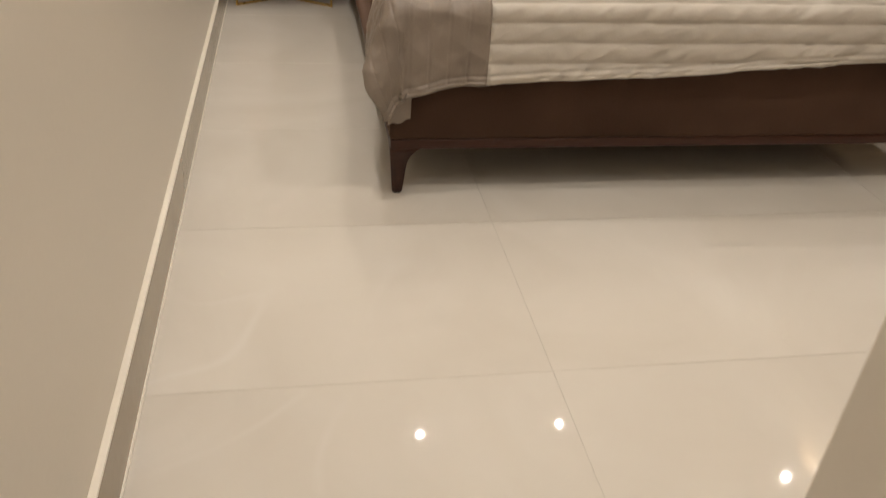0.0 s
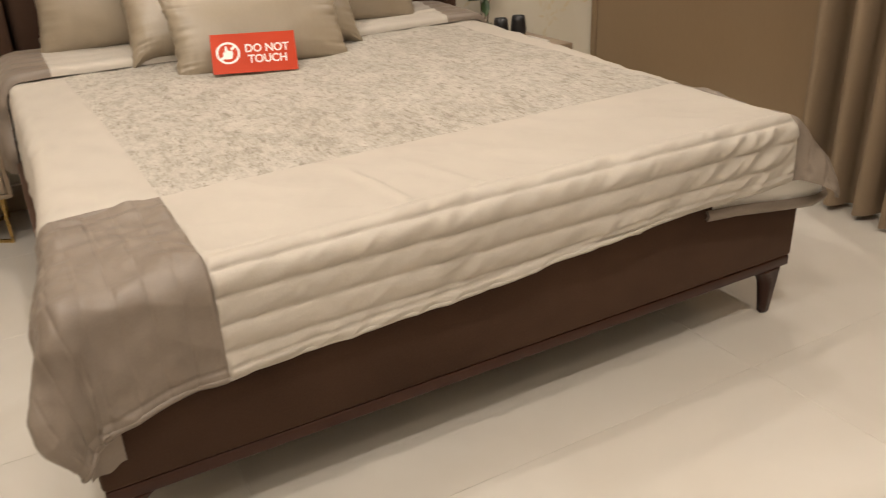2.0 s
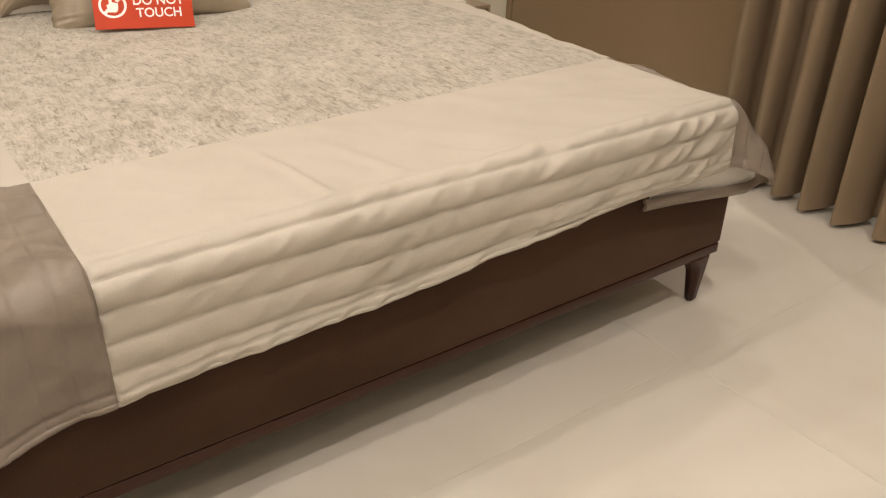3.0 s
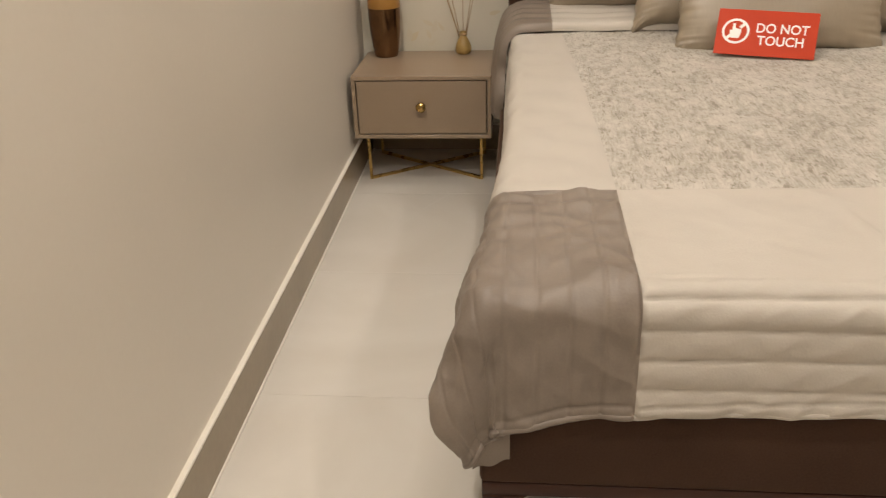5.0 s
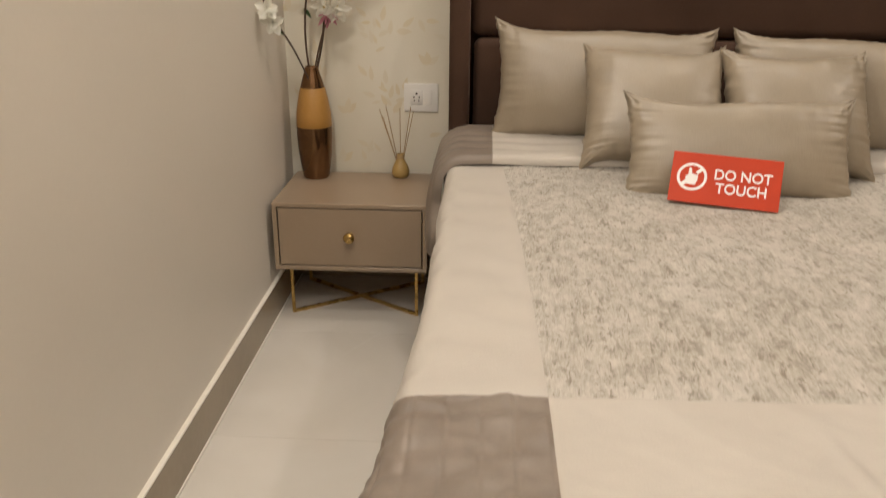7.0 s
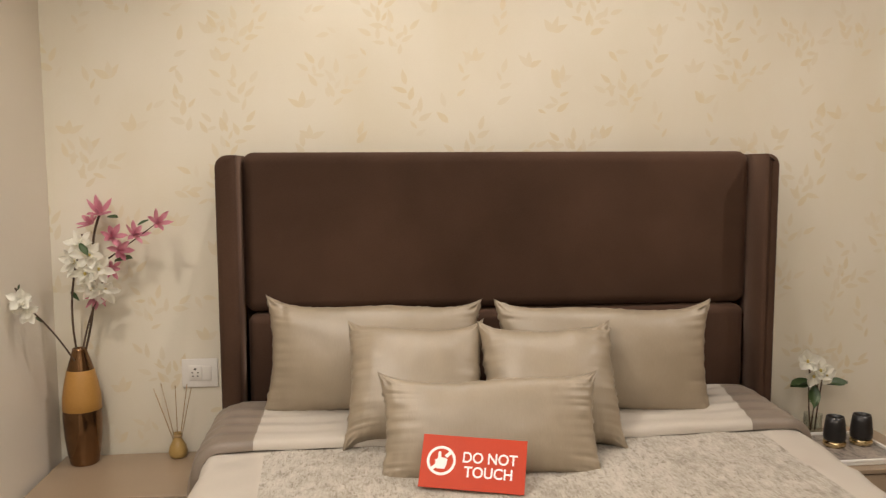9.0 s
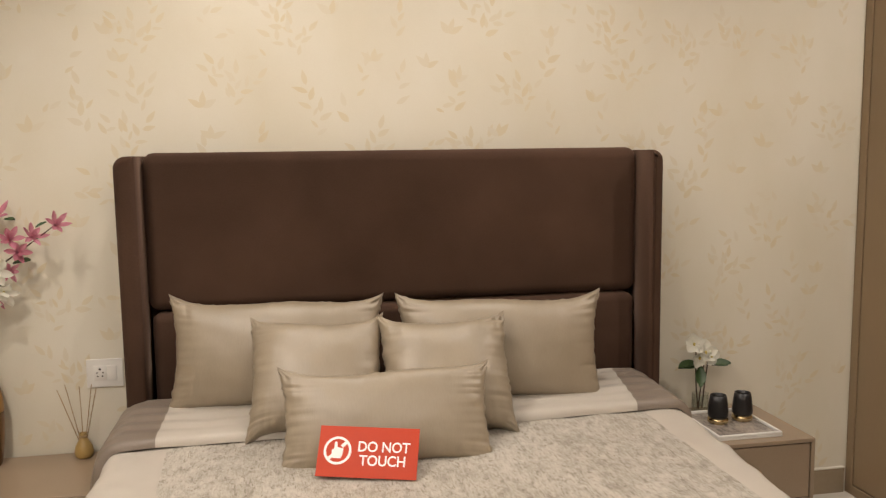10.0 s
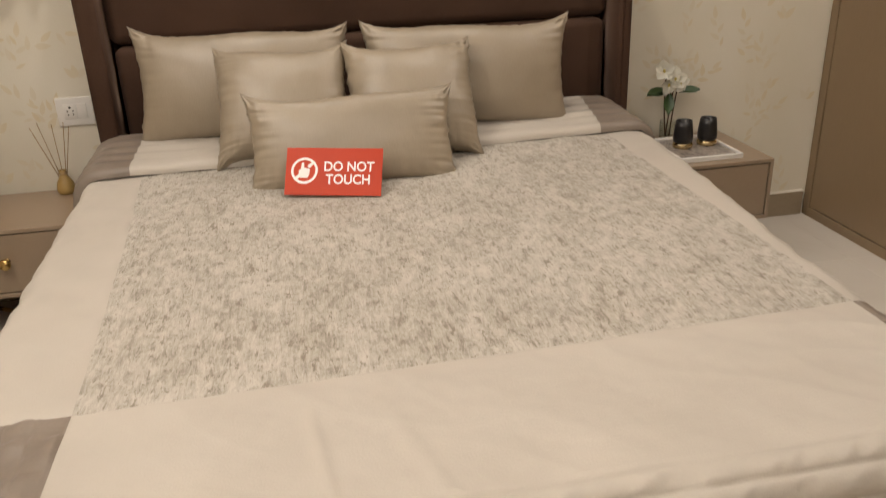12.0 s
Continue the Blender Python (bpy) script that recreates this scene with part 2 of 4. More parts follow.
# the leaves are printed in several weights of the same gold
_n, _l = M_LEAF_PRINT.node_tree.nodes, M_LEAF_PRINT.node_tree.links
_b, _geo, _mix = _n["Principled BSDF"], _n.new("ShaderNodeNewGeometry"), _n.new("ShaderNodeMix")
_mix.data_type = "RGBA"
_l.new(_geo.outputs["Random Per Island"], _mix.inputs["Factor"])
_l.new(_b.inputs["Base Color"].links[0].from_socket, _mix.inputs["A"])
_mix.inputs["B"].default_value = (0.672, 0.618, 0.500, 1)
_l.new(_mix.outputs["Result"], _b.inputs["Base Color"])
M_CEIL = surface("ceiling_paint", (0.78, 0.75, 0.70), (0.82, 0.79, 0.74), 0.7, 2, 80, 0.05)
M_TILE = marble("polished_tile")
M_JOINT = surface("tile_joint", (0.56, 0.52, 0.46), (0.62, 0.58, 0.52), 0.8, 8, 200, 0.1)
M_BASE = surface("skirting_tile", (0.285, 0.222, 0.148), (0.335, 0.268, 0.184), 0.16, 3, 60, 0.03)
M_BASE_EDGE = surface("skirting_edge", (0.76, 0.70, 0.60), (0.80, 0.75, 0.66), 0.3, 5, 90, 0.03)
M_SUEDE = surface("brown_suede", (0.0345, 0.0190, 0.0123), (0.083, 0.0474, 0.0322), 0.85, 2.4, 240, 0.2, 0.8, sheen=0.34, sheen_tint=(0.50, 0.34, 0.26), spec=0.08)
M_WOOD = surface("stained_wood", (0.030, 0.010, 0.006), (0.060, 0.022, 0.012), 0.38, 5, 90, 0.1, 0.8, stretch=(0.15, 1, 1), spec=0.3)
M_CREAM = surface("cream_quilt", (0.440, 0.398, 0.342), (0.498, 0.455, 0.396), 0.62, 5, 260, 0.25, 0.8, sheen=0.2)
M_GREY = surface("grey_satin", (0.172, 0.136, 0.107), (0.240, 0.197, 0.160), 0.45, 7, 240, 0.2, 0.9, sheen=0.15, spec=0.45)
M_LINING = surface("white_lining", (0.78, 0.76, 0.72), (0.84, 0.82, 0.78), 0.8, 8, 200, 0.2)
M_WOVEN = woven("mottled_jacquard", ((0.510, 0.472, 0.412), (0.292, 0.258, 0.208), (0.228, 0.192, 0.146)))
M_SATIN = surface("champagne_satin", (0.236, 0.190, 0.131), (0.348, 0.286, 0.207), 0.45, 3, 380, 0.22, 1.0, stretch=(1, 0.12, 1), sheen=0.06, bump_dist=0.0010, spec=0.85)
M_MATTRESS = surface("mattress_ticking", (0.7, 0.68, 0.63), (0.76, 0.74, 0.7), 0.8, 10, 200, 0.2)
M_TAUPE = surface("taupe_lacquer", (0.285, 0.210, 0.140), (0.32, 0.240, 0.165), 0.33, 3, 120, 0.05)
M_WARD = surface("wardrobe_laminate", (0.245, 0.170, 0.098), (0.275, 0.195, 0.116), 0.4, 2, 140, 0.06, stretch=(1, 1, 0.2))
M_CURTAIN = surface("curtain_cloth", (0.195, 0.138, 0.083), (0.250, 0.183, 0.117), 0.7, 5, 320, 0.3, 0.9, stretch=(1, 1, 0.3), sheen=0.2)
M_BRASS = surface("brushed_brass", (0.46, 0.30, 0.10), (0.58, 0.40, 0.15), 0.28, 20, 200, 0.05, metal=1.0)
M_GOLD = surface("pale_gold", (0.62, 0.49, 0.27), (0.74, 0.60, 0.36), 0.16, 24, 180, 0.08, metal=1.0)
M_PLASTIC = surface("white_plastic", (0.74, 0.72, 0.68), (0.78, 0.76, 0.72), 0.3, 6, 120, 0.02)
M_RED = surface("red_card", (0.46, 0.042, 0.011), (0.50, 0.049, 0.014), 0.42, 5, 150, 0.02, spec=0.2)
M_PRINT = surface("white_print", (0.80, 0.77, 0.74), (0.84, 0.81, 0.78), 0.35, 8, 150, 0.0)
M_BRONZE = surface("bronze_glaze", (0.13, 0.070, 0.032), (0.22, 0.12, 0.055), 0.16, 9, 60, 0.04, metal=0.85)
M_AMBER = surface("amber_band", (0.35, 0.175, 0.035), (0.42, 0.22, 0.055), 0.42, 8, 120, 0.15)
M_CLAY = surface("ochre_ceramic", (0.36, 0.23, 0.07), (0.43, 0.29, 0.10), 0.35, 12, 90, 0.08)
M_REED = surface("reed_stick", (0.33, 0.21, 0.10), (0.42, 0.29, 0.15), 0.7, 30, 200, 0.1)
M_BARK = surface("dark_stem", (0.055, 0.032, 0.020), (0.10, 0.06, 0.035), 0.7, 30, 160, 0.2)
M_PINK = petal_cloth("pink_petal", (0.46, 0.11, 0.19), (0.70, 0.33, 0.41))
M_WHITE_PETAL = petal_cloth("white_petal", (0.86, 0.84, 0.72), (0.90, 0.89, 0.83))
M_POLLEN = surface("yellow_pollen", (0.52, 0.40, 0.10), (0.60, 0.50, 0.18), 0.7, 40, 200, 0.2)
M_GREEN = surface("green_leaf", (0.024, 0.055, 0.016), (0.052, 0.092, 0.030), 0.40, 18, 140, 0.1)
M_BLACK = surface("black_ceramic", (0.012, 0.011, 0.011), (0.022, 0.020, 0.020), 0.35, 20, 140, 0.08)
M_GLASS = clear("clear_glass")
M_MAG = woven("printed_cover", ((0.46, 0.40, 0.34), (0.06, 0.045, 0.038), (0.02, 0.018, 0.018)), 0.3)
M_DARK = surface("shadow_gap", (0.03, 0.022, 0.016), (0.04, 0.03, 0.022), 0.7, 8, 100, 0.05)


# ---- setting ----
X0, X1, Y0, Y1 = 0.955, 5.40, 0.60, 7.065
T = 0.12
floor = single("floor", box(X0 - T, X1 + T, Y0 - T, Y1 + T, -0.10, -0.0012), M_JOINT, "cream polished porcelain tile floor with fine joints", "floor", kind="structure")
single("wall_west", box(X0 - T, X0, Y0, Y1, 0, CEIL), M_WALL, "plain beige satin painted wall beside the bed", "wall", kind="structure")
wall_north = single("wall_north", box(X0 - T, X1 + T, Y1, Y1 + T, 0, CEIL), M_PAPER, "cream wallpaper with faint gold leaf sprigs behind the bed", "wall", kind="structure")
single("wall_east", box(X1, X1 + T, Y0, Y1, 0, CEIL), M_WALL, "plain beige painted wall behind the curtain", "wall", kind="structure")
single("wall_south", box(X0 - T, X1 + T, Y0 - T, Y0, 0, CEIL), M_WALL, "plain beige painted wall", "wall", kind="structure")
single("wall_entry", box(1.812, X1, Y0, 2.85, 0, CEIL, 0.004, 1), M_WALL, "plain beige painted wall end beside the entrance", "wall", kind="structure")

# ceiling with a raised middle
bm = bmesh.new()
CX0, CX1, CY0, CY1 = 1.70, 3.55, 3.70, 5.75
box(X0 - T, CX0, Y0 - T, Y1 + T, CEIL, CEIL + 0.1, bm=bm)
box(CX1, X1 + T, Y0 - T, Y1 + T, CEIL, CEIL + 0.1, bm=bm)
box(CX0, CX1, Y0 - T, CY0, CEIL, CEIL + 0.1, bm=bm)
box(CX0, CX1, CY1, Y1 + T, CEIL, CEIL + 0.1, bm=bm)
box(CX0 - 0.2, CX1 + 0.2, CY0 - 0.2, CY1 + 0.2, CEIL + 0.22, CEIL + 0.3, bm=bm)
for a in ((CX0 - 0.2, CX0 - 0.15, CY0 - 0.2, CY1 + 0.2), (CX1 + 0.15, CX1 + 0.2, CY0 - 0.2, CY1 + 0.2), (CX0 - 0.15, CX1 + 0.15, CY0 - 0.2, CY0 - 0.15), (CX0 - 0.15, CX1 + 0.15, CY1 + 0.15, CY1 + 0.2)):
    box(*a, CEIL + 0.1, CEIL + 0.22, bm=bm)
single("ceiling", bm, M_CEIL, "white painted ceiling with a raised tray over the bed", "ceiling", kind="structure")

# skirting
sk = thing("skirting", (X0, 4, 0), "glossy beige tile skirting with a pale top edge", "skirting", kind="structure")
part("skirting_strip", box(X0, X0 + 0.014, Y0, Y1 - 0.014, 0, 0.135), M_BASE, sk, smooth=False)
part("skirting_edge", box(X0, X0 + 0.0155, Y0, Y1 - 0.014, 0.135, 0.141, 0.001, 1), M_BASE_EDGE, sk, "pale top edge", smooth=False)
part("skirting_joint", box(X0, X0 + 0.019, Y0, Y1 - 0.014, 0, 0.006, 0.001, 1), M_BASE_EDGE, sk, "pale joint line", smooth=False)
part("skirting_strip", box(X0, 4.765, Y1 - 0.014, Y1, 0, 0.118), M_BASE, sk, smooth=False)
part("skirting_edge", box(X0, 4.765, Y1 - 0.016, Y1, 0.118, 0.126, 0.002, 1), M_BASE_EDGE, sk, "pale top edge", smooth=False)

# downlights
M_LAMP = glow("lamp_disc", (1.0, 0.86, 0.68), 60)
M_RIM = surface("white_rim", (0.78, 0.77, 0.74), (0.82, 0.81, 0.78), 0.4)
for x, y, watts, beam in DOWNLIGHTS:
    dl = thing("downlight", (x, y, CEIL), "round white recessed ceiling downlight out of view, lit", "downlight", "ceiling downlights")
    part("rim", lathe([(0.015, -0.001), (0.015, -0.006), (0.045, -0.006), (0.048, -0.001)], (x, y, CEIL), 24), M_RIM, dl)
    part("diffuser", lathe([(0, -0.003), (0.015, -0.003), (0.015, -0.0005), (0, -0.0005)], (x, y, CEIL), 24), M_LAMP, dl, "glowing lamp disc")
    ld = bpy.data.lights.new("downlight_beam", "SPOT")
    ld.energy, ld.color, ld.spot_size, ld.spot_blend, ld.shadow_soft_size = watts * 2.15, WARM, radians(beam), 0.8, 0.018
    lo = new("downlight_beam", ld)
    lo.location = S * Vector((x, y, CEIL - 0.026))
# light strip in the raised part of the ceiling
M_STRIP = glow("cove_strip", (1.0, 0.87, 0.74), 10.0)
cove = thing("cove_light", ((CX0 + CX1) / 2, (CY0 + CY1) / 2, CEIL + 0.1), "warm light strip lying in the ceiling cove", "light strip")
for a in ((CX0 - 0.12, CX0 - 0.09, CY0, CY1), (CX1 + 0.09, CX1 + 0.12, CY0, CY1), (CX0, CX1, CY0 - 0.12, CY0 - 0.09), (CX0, CX1, CY1 + 0.09, CY1 + 0.12)):
    part("strip", box(*a, CEIL + 0.101, CEIL + 0.113), M_STRIP, cove, smooth=False)


# ---- bed ----
BX0, BX1, BYF = 1.593, 3.605, 4.617
HX0, HX1, HTOP = 1.615, 3.715, 1.625
bed = thing("bed", (2.65, 5.8, 0), "double bed in dark brown suede with tall winged headboard", "bed")
part("foot_board", box(BX0, BX1, BYF, BYF + 0.05, 0.192, 0.46, 0.012, 3), M_SUEDE, bed)
part("side_rail", box(BX0, BX0 + 0.05, BYF + 0.05, 6.90, 0.192, 0.405, 0.012, 3), M_SUEDE, bed)
part("side_rail", box(BX1 - 0.05, BX1, BYF + 0.05, 6.90, 0.192, 0.46, 0.012, 3), M_SUEDE, bed)
part("slat_base", box(BX0 + 0.05, BX1 - 0.05, BYF + 0.05, 6.90, 0.30, 0.34), M_DARK, bed, smooth=False)
part("wooden_rail", box(BX0 + 0.004, BX1 - 0.004, BYF + 0.003, BYF + 0.045, 0.160, 0.192, 0.004, 2), M_WOOD, bed, "dark stained wooden rail")
part("wooden_rail", box(BX0 + 0.004, BX0 + 0.045, BYF + 0.045, 6.9, 0.160, 0.192, 0.004, 2), M_WOOD, bed)
part("wooden_rail", box(BX1 - 0.045, BX1 - 0.004, BYF + 0.045, 6.9, 0.160, 0.192, 0.004, 2), M_WOOD, bed)


def leg(x, y, sx, sy):
    """A tapered leg whose inner sides curve into the rail; sx, sy point to the bed's middle."""
    bm = bmesh.new()
    rings = []
    for z in (0.0, 0.006, 0.03, 0.06, 0.09, 0.11, 0.125, 0.14, 0.15, 0.160):
        t = z / 0.16
        w = 0.030 + 0.028 * t + 0.035 * max(0, (t - 0.6) / 0.4) ** 2.5
        o = 0.012 * (1 - t)
        if z == 0:
            w, o = w - 0.006, o + 0.003
        a, b = x + sx * o, x + sx * (o + w)
        c, d = y + sy * o, y + sy * (o + w * 0.8)
        rings.append([bm.verts.new(p) for p in ((a, c, z), (b, c, z), (b, d, z), (a, d, z))])
    for r, s in zip(rings, rings[1:]):
        for k in range(4):
            bm.faces.new((r[k], r[(k + 1) % 4], s[(k + 1) % 4], s[k]))
    bm.faces.new(rings[0])
    bm.faces.new(rings[-1])
    bmesh.ops.recalc_face_normals(bm, faces=bm.faces)
    up = [e for e in bm.edges if abs(e.verts[0].co.z - e.verts[1].co.z) > 0.001]
    bmesh.ops.bevel(bm, geom=up, offset=0.004, segments=2, affect="EDGES")
    return bm


for x, y, sx, sy in ((BX0 + 0.004, BYF + 0.003, 1, 1), (BX1 - 0.034, BYF + 0.003, -1, 1), (BX0 + 0.004, 6.88, 1, -1), (BX1 - 0.004, 6.88, -1, -1)):
    part("leg", leg(x, y, sx, sy), M_WOOD, bed, "tapered dark stained wooden leg")

# headboard: two upholstered panels between curved wings
part("headboard_back", box(HX0 + 0.03, HX1 - 0.03, 7.03, 7.058, 0.10, HTOP - 0.02, 0.01, 2), M_SUEDE, bed)
part("headboard_panel", box(HX0 + 0.074, HX1 - 0.056, 6.935, 7.03, 1.035, HTOP + 0.012, 0.045, 7), M_SUEDE, bed)
part("lower_panel", box(HX0 + 0.088, HX1 - 0.072, 6.915, 7.03, 0.45, 1.03, 0.035, 5), M_SUEDE, bed)


def wing(x0, x1):
    bm = box(x0, x1, 6.81, 7.050, 0.19, HTOP, 0, 2)
    top = [e for e in bm.edges if all(v.co.z > HTOP - 0.01 for v in e.verts) and abs(e.verts[0].co.y - e.verts[1].co.y) > 0.1]
    outer = HX0 if x0 < 2 else HX1
    lead = [e for e in top if all(abs(v.co.x - outer) < 0.01 for v in e.verts)]
    bmesh.ops.bevel(bm, geom=lead, offset=0.045, segments=6, profile=0.5, affect="EDGES")
    bmesh.ops.bevel(bm, geom=[e for e in bm.edges if all(v.co.y < 6.82 for v in e.verts)], offset=0.022, segments=4, profile=0.5, affect="EDGES")
    return bm


part("wing", wing(HX0, HX0 + 0.074), M_SUEDE, bed)
part("wing", wing(HX1 - 0.054, HX1), M_SUEDE, bed)

mattress = single("mattress", box(1.68, 3.52, 4.70, 6.90, 0.342, 0.600, 0.06, 5), M_MATTRESS, "thick white mattress on the bed base under the quilt", "mattress", smooth=True)


# ---- quilt ----
def qx1(y):
    return 3.592 - 0.098 * smooth01((6.45 - y) / 1.25)


def qx0(y):
    """The mattress's edge on the window-far side, a little wider at the foot."""
    return 1.680 - 0.055 * smooth01((5.45 - y) / 0.8)


def qy(x):
    return 4.652 - 0.030 * smooth01((x - 2.0) / 1.6)


def top_z(x, y):
    flat = 1 - smooth01((y - 5.2) / 1.2)
    return 0.634 + 0.016 * (x - 1.9) * flat + 0.031 * (y - 5.05) * smooth01((y - 4.7) / 0.8)


def quilt_base(x, y):
    """Lays the flat quilt point (x, y) on the bed: flat on top, rolled over the edges, hanging below them."""
    QX0, QX1, QY = qx0(y), qx1(y), qy(x)
    p = max(0.0, QX0 - x)
    pr = max(0.0, x - QX1)
    q = max(0.0, QY - y)
    sx = -1 if p > 0 else 1
    a = max(p, pr)
    cx, cy = min(max(x, QX0), QX1), max(y, QY)
    drop = (a ** 2.2 + q ** 2.2) ** (1 / 2.2)
    ang = math.atan2(q, a) if drop > 0 else 0
    r = 0.055
    if drop < r * math.pi / 2:
        out, down = r * math.sin(drop / r), r * (1 - math.cos(drop / r))
    else:
        out, down = r, r + drop - r * math.pi / 2
    fade = smooth01(down / 0.25)
    near_foot = smooth01((5.45 - y) / 0.8)
    corner = math.sin(2 * ang) ** 2 if a > 0 and q > 0 else 0.0
    if p > 0:
        out += fade * (0.006 + (0.052 * near_foot - 0.002) * math.cos(ang) ** 2 + 0.058 * corner) - 0.03 * corner * smooth01((down - 0.24) / 0.14)
    else:
        out += fade * (0.006 + (0.098 * near_foot * math.cos(ang) ** 2 + 0.065 * corner if a > 0 else 0.0))
    ox, oy = math.cos(ang) * out, math.sin(ang) * out
    if a == 0:
        ox, oy = 0.0, out
    return Vector((cx + sx * ox, cy - oy, top_z(cx, cy) - down))


def ridge(x, y, along, across, seed):
    """Long creases that run up to the far side, as a height from 0 to 1."""
    a, b = 0.8 * x + 0.6 * y, -0.6 * x + 0.8 * y
    return 1 - 2 * abs(noise.noise(Vector((a * along, b * across, seed))))


def ripple(x, y, zone):
    """Relief of stitching and creases at a point of the flat quilt; it fades out at the seams between the panels."""
    QX0, QX1, QY = qx0(y), qx1(y), qy(x)
    n1 = noise.noise(Vector((x * 3.1, y * 3.1, 1.7)))
    n2 = noise.noise(Vector((x * 9 + y * 6, y * 9 - x * 4, 4.2)))
    n3 = noise.noise(Vector((x * 30, y * 30, 9.1)))
    d = 0.005 * n1 + 0.003 * n2 + 0.0007 * n3
    gap = min(abs(x - pat_left(y)), abs(x - pat_right(y)), abs(y - PAT_Y))
    seam = smooth01(gap / 0.006)
    d -= 0.0010 * (1 - seam)
    z = 0.0
    if zone == "foot":
        s = (QY + 0.02 - y) / 0.060
        if s > 0:
            puff = abs(math.sin(math.pi * s))
            z += 0.0105 * (puff ** 0.42 - 0.65) * smooth01(s * 2)
            patch = smooth01(0.55 + 1.3 * noise.noise(Vector((x * 3.2, y * 5, 8.0))))
            env = puff ** 0.7 * smooth01(s)
            z += env * (0.25 + 0.75 * patch) * (0.0145 * (ridge(x, y, 3.6, 17, 2.0) - 0.45) + 0.0050 * (ridge(x, y, 9, 34, 6.0) - 0.5))
            z += env * 0.0026 * noise.noise(Vector((x * 19 + y * 12, y * 8, 6.0)))
        else:
            z += 0.005 * math.exp(-((x - 2.42 - 0.25 * (5.05 - y)) / 0.02) ** 2) * smooth01((5.0 - y) / 0.3)
            z += 0.004 * (ridge(x, -y, 3, 8, 5.0) - 0.5) + 0.006 * math.exp(-((x - 2.30 - 0.10 * (5.05 - y)) / 0.014) ** 2) * smooth01((5.02 - y) / 0.2)
    elif zone == "side":
        s = (QX0 - x) if x < 2 else (x - QX1)
        if s > 0:
            z += 0.009 * (abs(math.sin(math.pi * s / 0.075)) ** 0.5 - 0.6) * smooth01(s / 0.04)
            z += 0.007 * (ridge(y, x, 5, 18, 3.0) - 0.5) * smooth01(s / 0.05)
        z += 0.003 * n2
    elif zone == "corner":
        # stitched lines along the bed, soft tucks across it on top, and loose folds below
        across = abs((x - 1.872) / 0.058 - round((x - 1.872) / 0.058)) * 0.058
        z -= 0.0024 * math.exp(-(across / 0.0036) ** 2)
        up = smooth01((y - 4.72) / 0.12)
        z += up * 0.0013 * math.sin(2 * math.pi * y / 0.056 + 1.5 * x + 3.5 * noise.noise(Vector((x * 4, y * 4, 3.3))))
        z += 0.016 * noise.noise(Vector((x * 8 + y * 3, y * 4, 7.7))) + 0.0075 * noise.noise(Vector((x * 16 - y * 7, y * 11, 1.2)))
        z += 0.0055 * (ridge(x, -y, 4, 12, 1.0) - 0.5) + 0.0022 * noise.noise(Vector((x * 45, y * 32, 5.5)))
    elif zone == "middle":
        z += 0.002 * n2
    if zone in ("foot", "corner"):
        rise = y - hem_front(x)
        z += 0.0035 * smooth01((0.026 - rise) / 0.006) - 0.0035 * math.exp(-((rise - 0.027) / 0.0035) ** 2)
    return d + z * seam


def quilt_point(x, y, zone):
    e = 0.002
    c = quilt_base(x, y)
    n = (quilt_base(x + e, y) - quilt_base(x - e, y)).cross(quilt_base(x, y + e) - quilt_base(x, y - e))
    n = n.normalized() if n.length > 0 else Vector((0, 0, 1))
    return c + n * ripple(x, y, zone)


def pat_left(y):
    d = max(0, y - 5.05)
    return 1.874 - 0.020 * d - 0.0165 * d * d


def pat_right(y):
    return 3.488 - 0.004 * max(0, y - 5.05)


PAT_Y, HEAD_Y = 5.055, 6.62


def hem_front(x):
    """Flat y of the front hem, higher towards the far corner."""
    t = (x - 1.872) / 1.6
    return qy(x) - 0.286 + 0.084 * max(0, t) - 0.012 * smooth01((t - 0.75) / 0.25) + 0.004 * math.sin(7 * x) - 0.045 * smooth01((1.80 - x) / 0.28)


def hem_left(y):
    return qx0(y) - 0.285 + 0.070 * smooth01((5.00 - y) / 0.42)


def band(x_a, x_b, y_a, y_b, nx, ny, zone):
    """A panel of the quilt between two side lines and two end lines, which may be functions."""
    def at(u, v):
        y = (y_a(0) if callable(y_a) else y_a) * (1 - v) + (y_b(0) if callable(y_b) else y_b) * v
        xa, xb = x_a(y) if callable(x_a) else x_a, x_b(y) if callable(x_b) else x_b
        x = xa * (1 - u) + xb * u
        if callable(y_a):
            y = y_a(x) * (1 - v) + y_b * v
        return quilt_point(x, y, zone)
    return sheet(at, steps(0, 1, nx), steps(0, 1, ny))


def thicken(ob, t=0.010):
    s = ob.modifiers.new("thickness", "SOLIDIFY")
    s.thickness, s.offset = t, -1


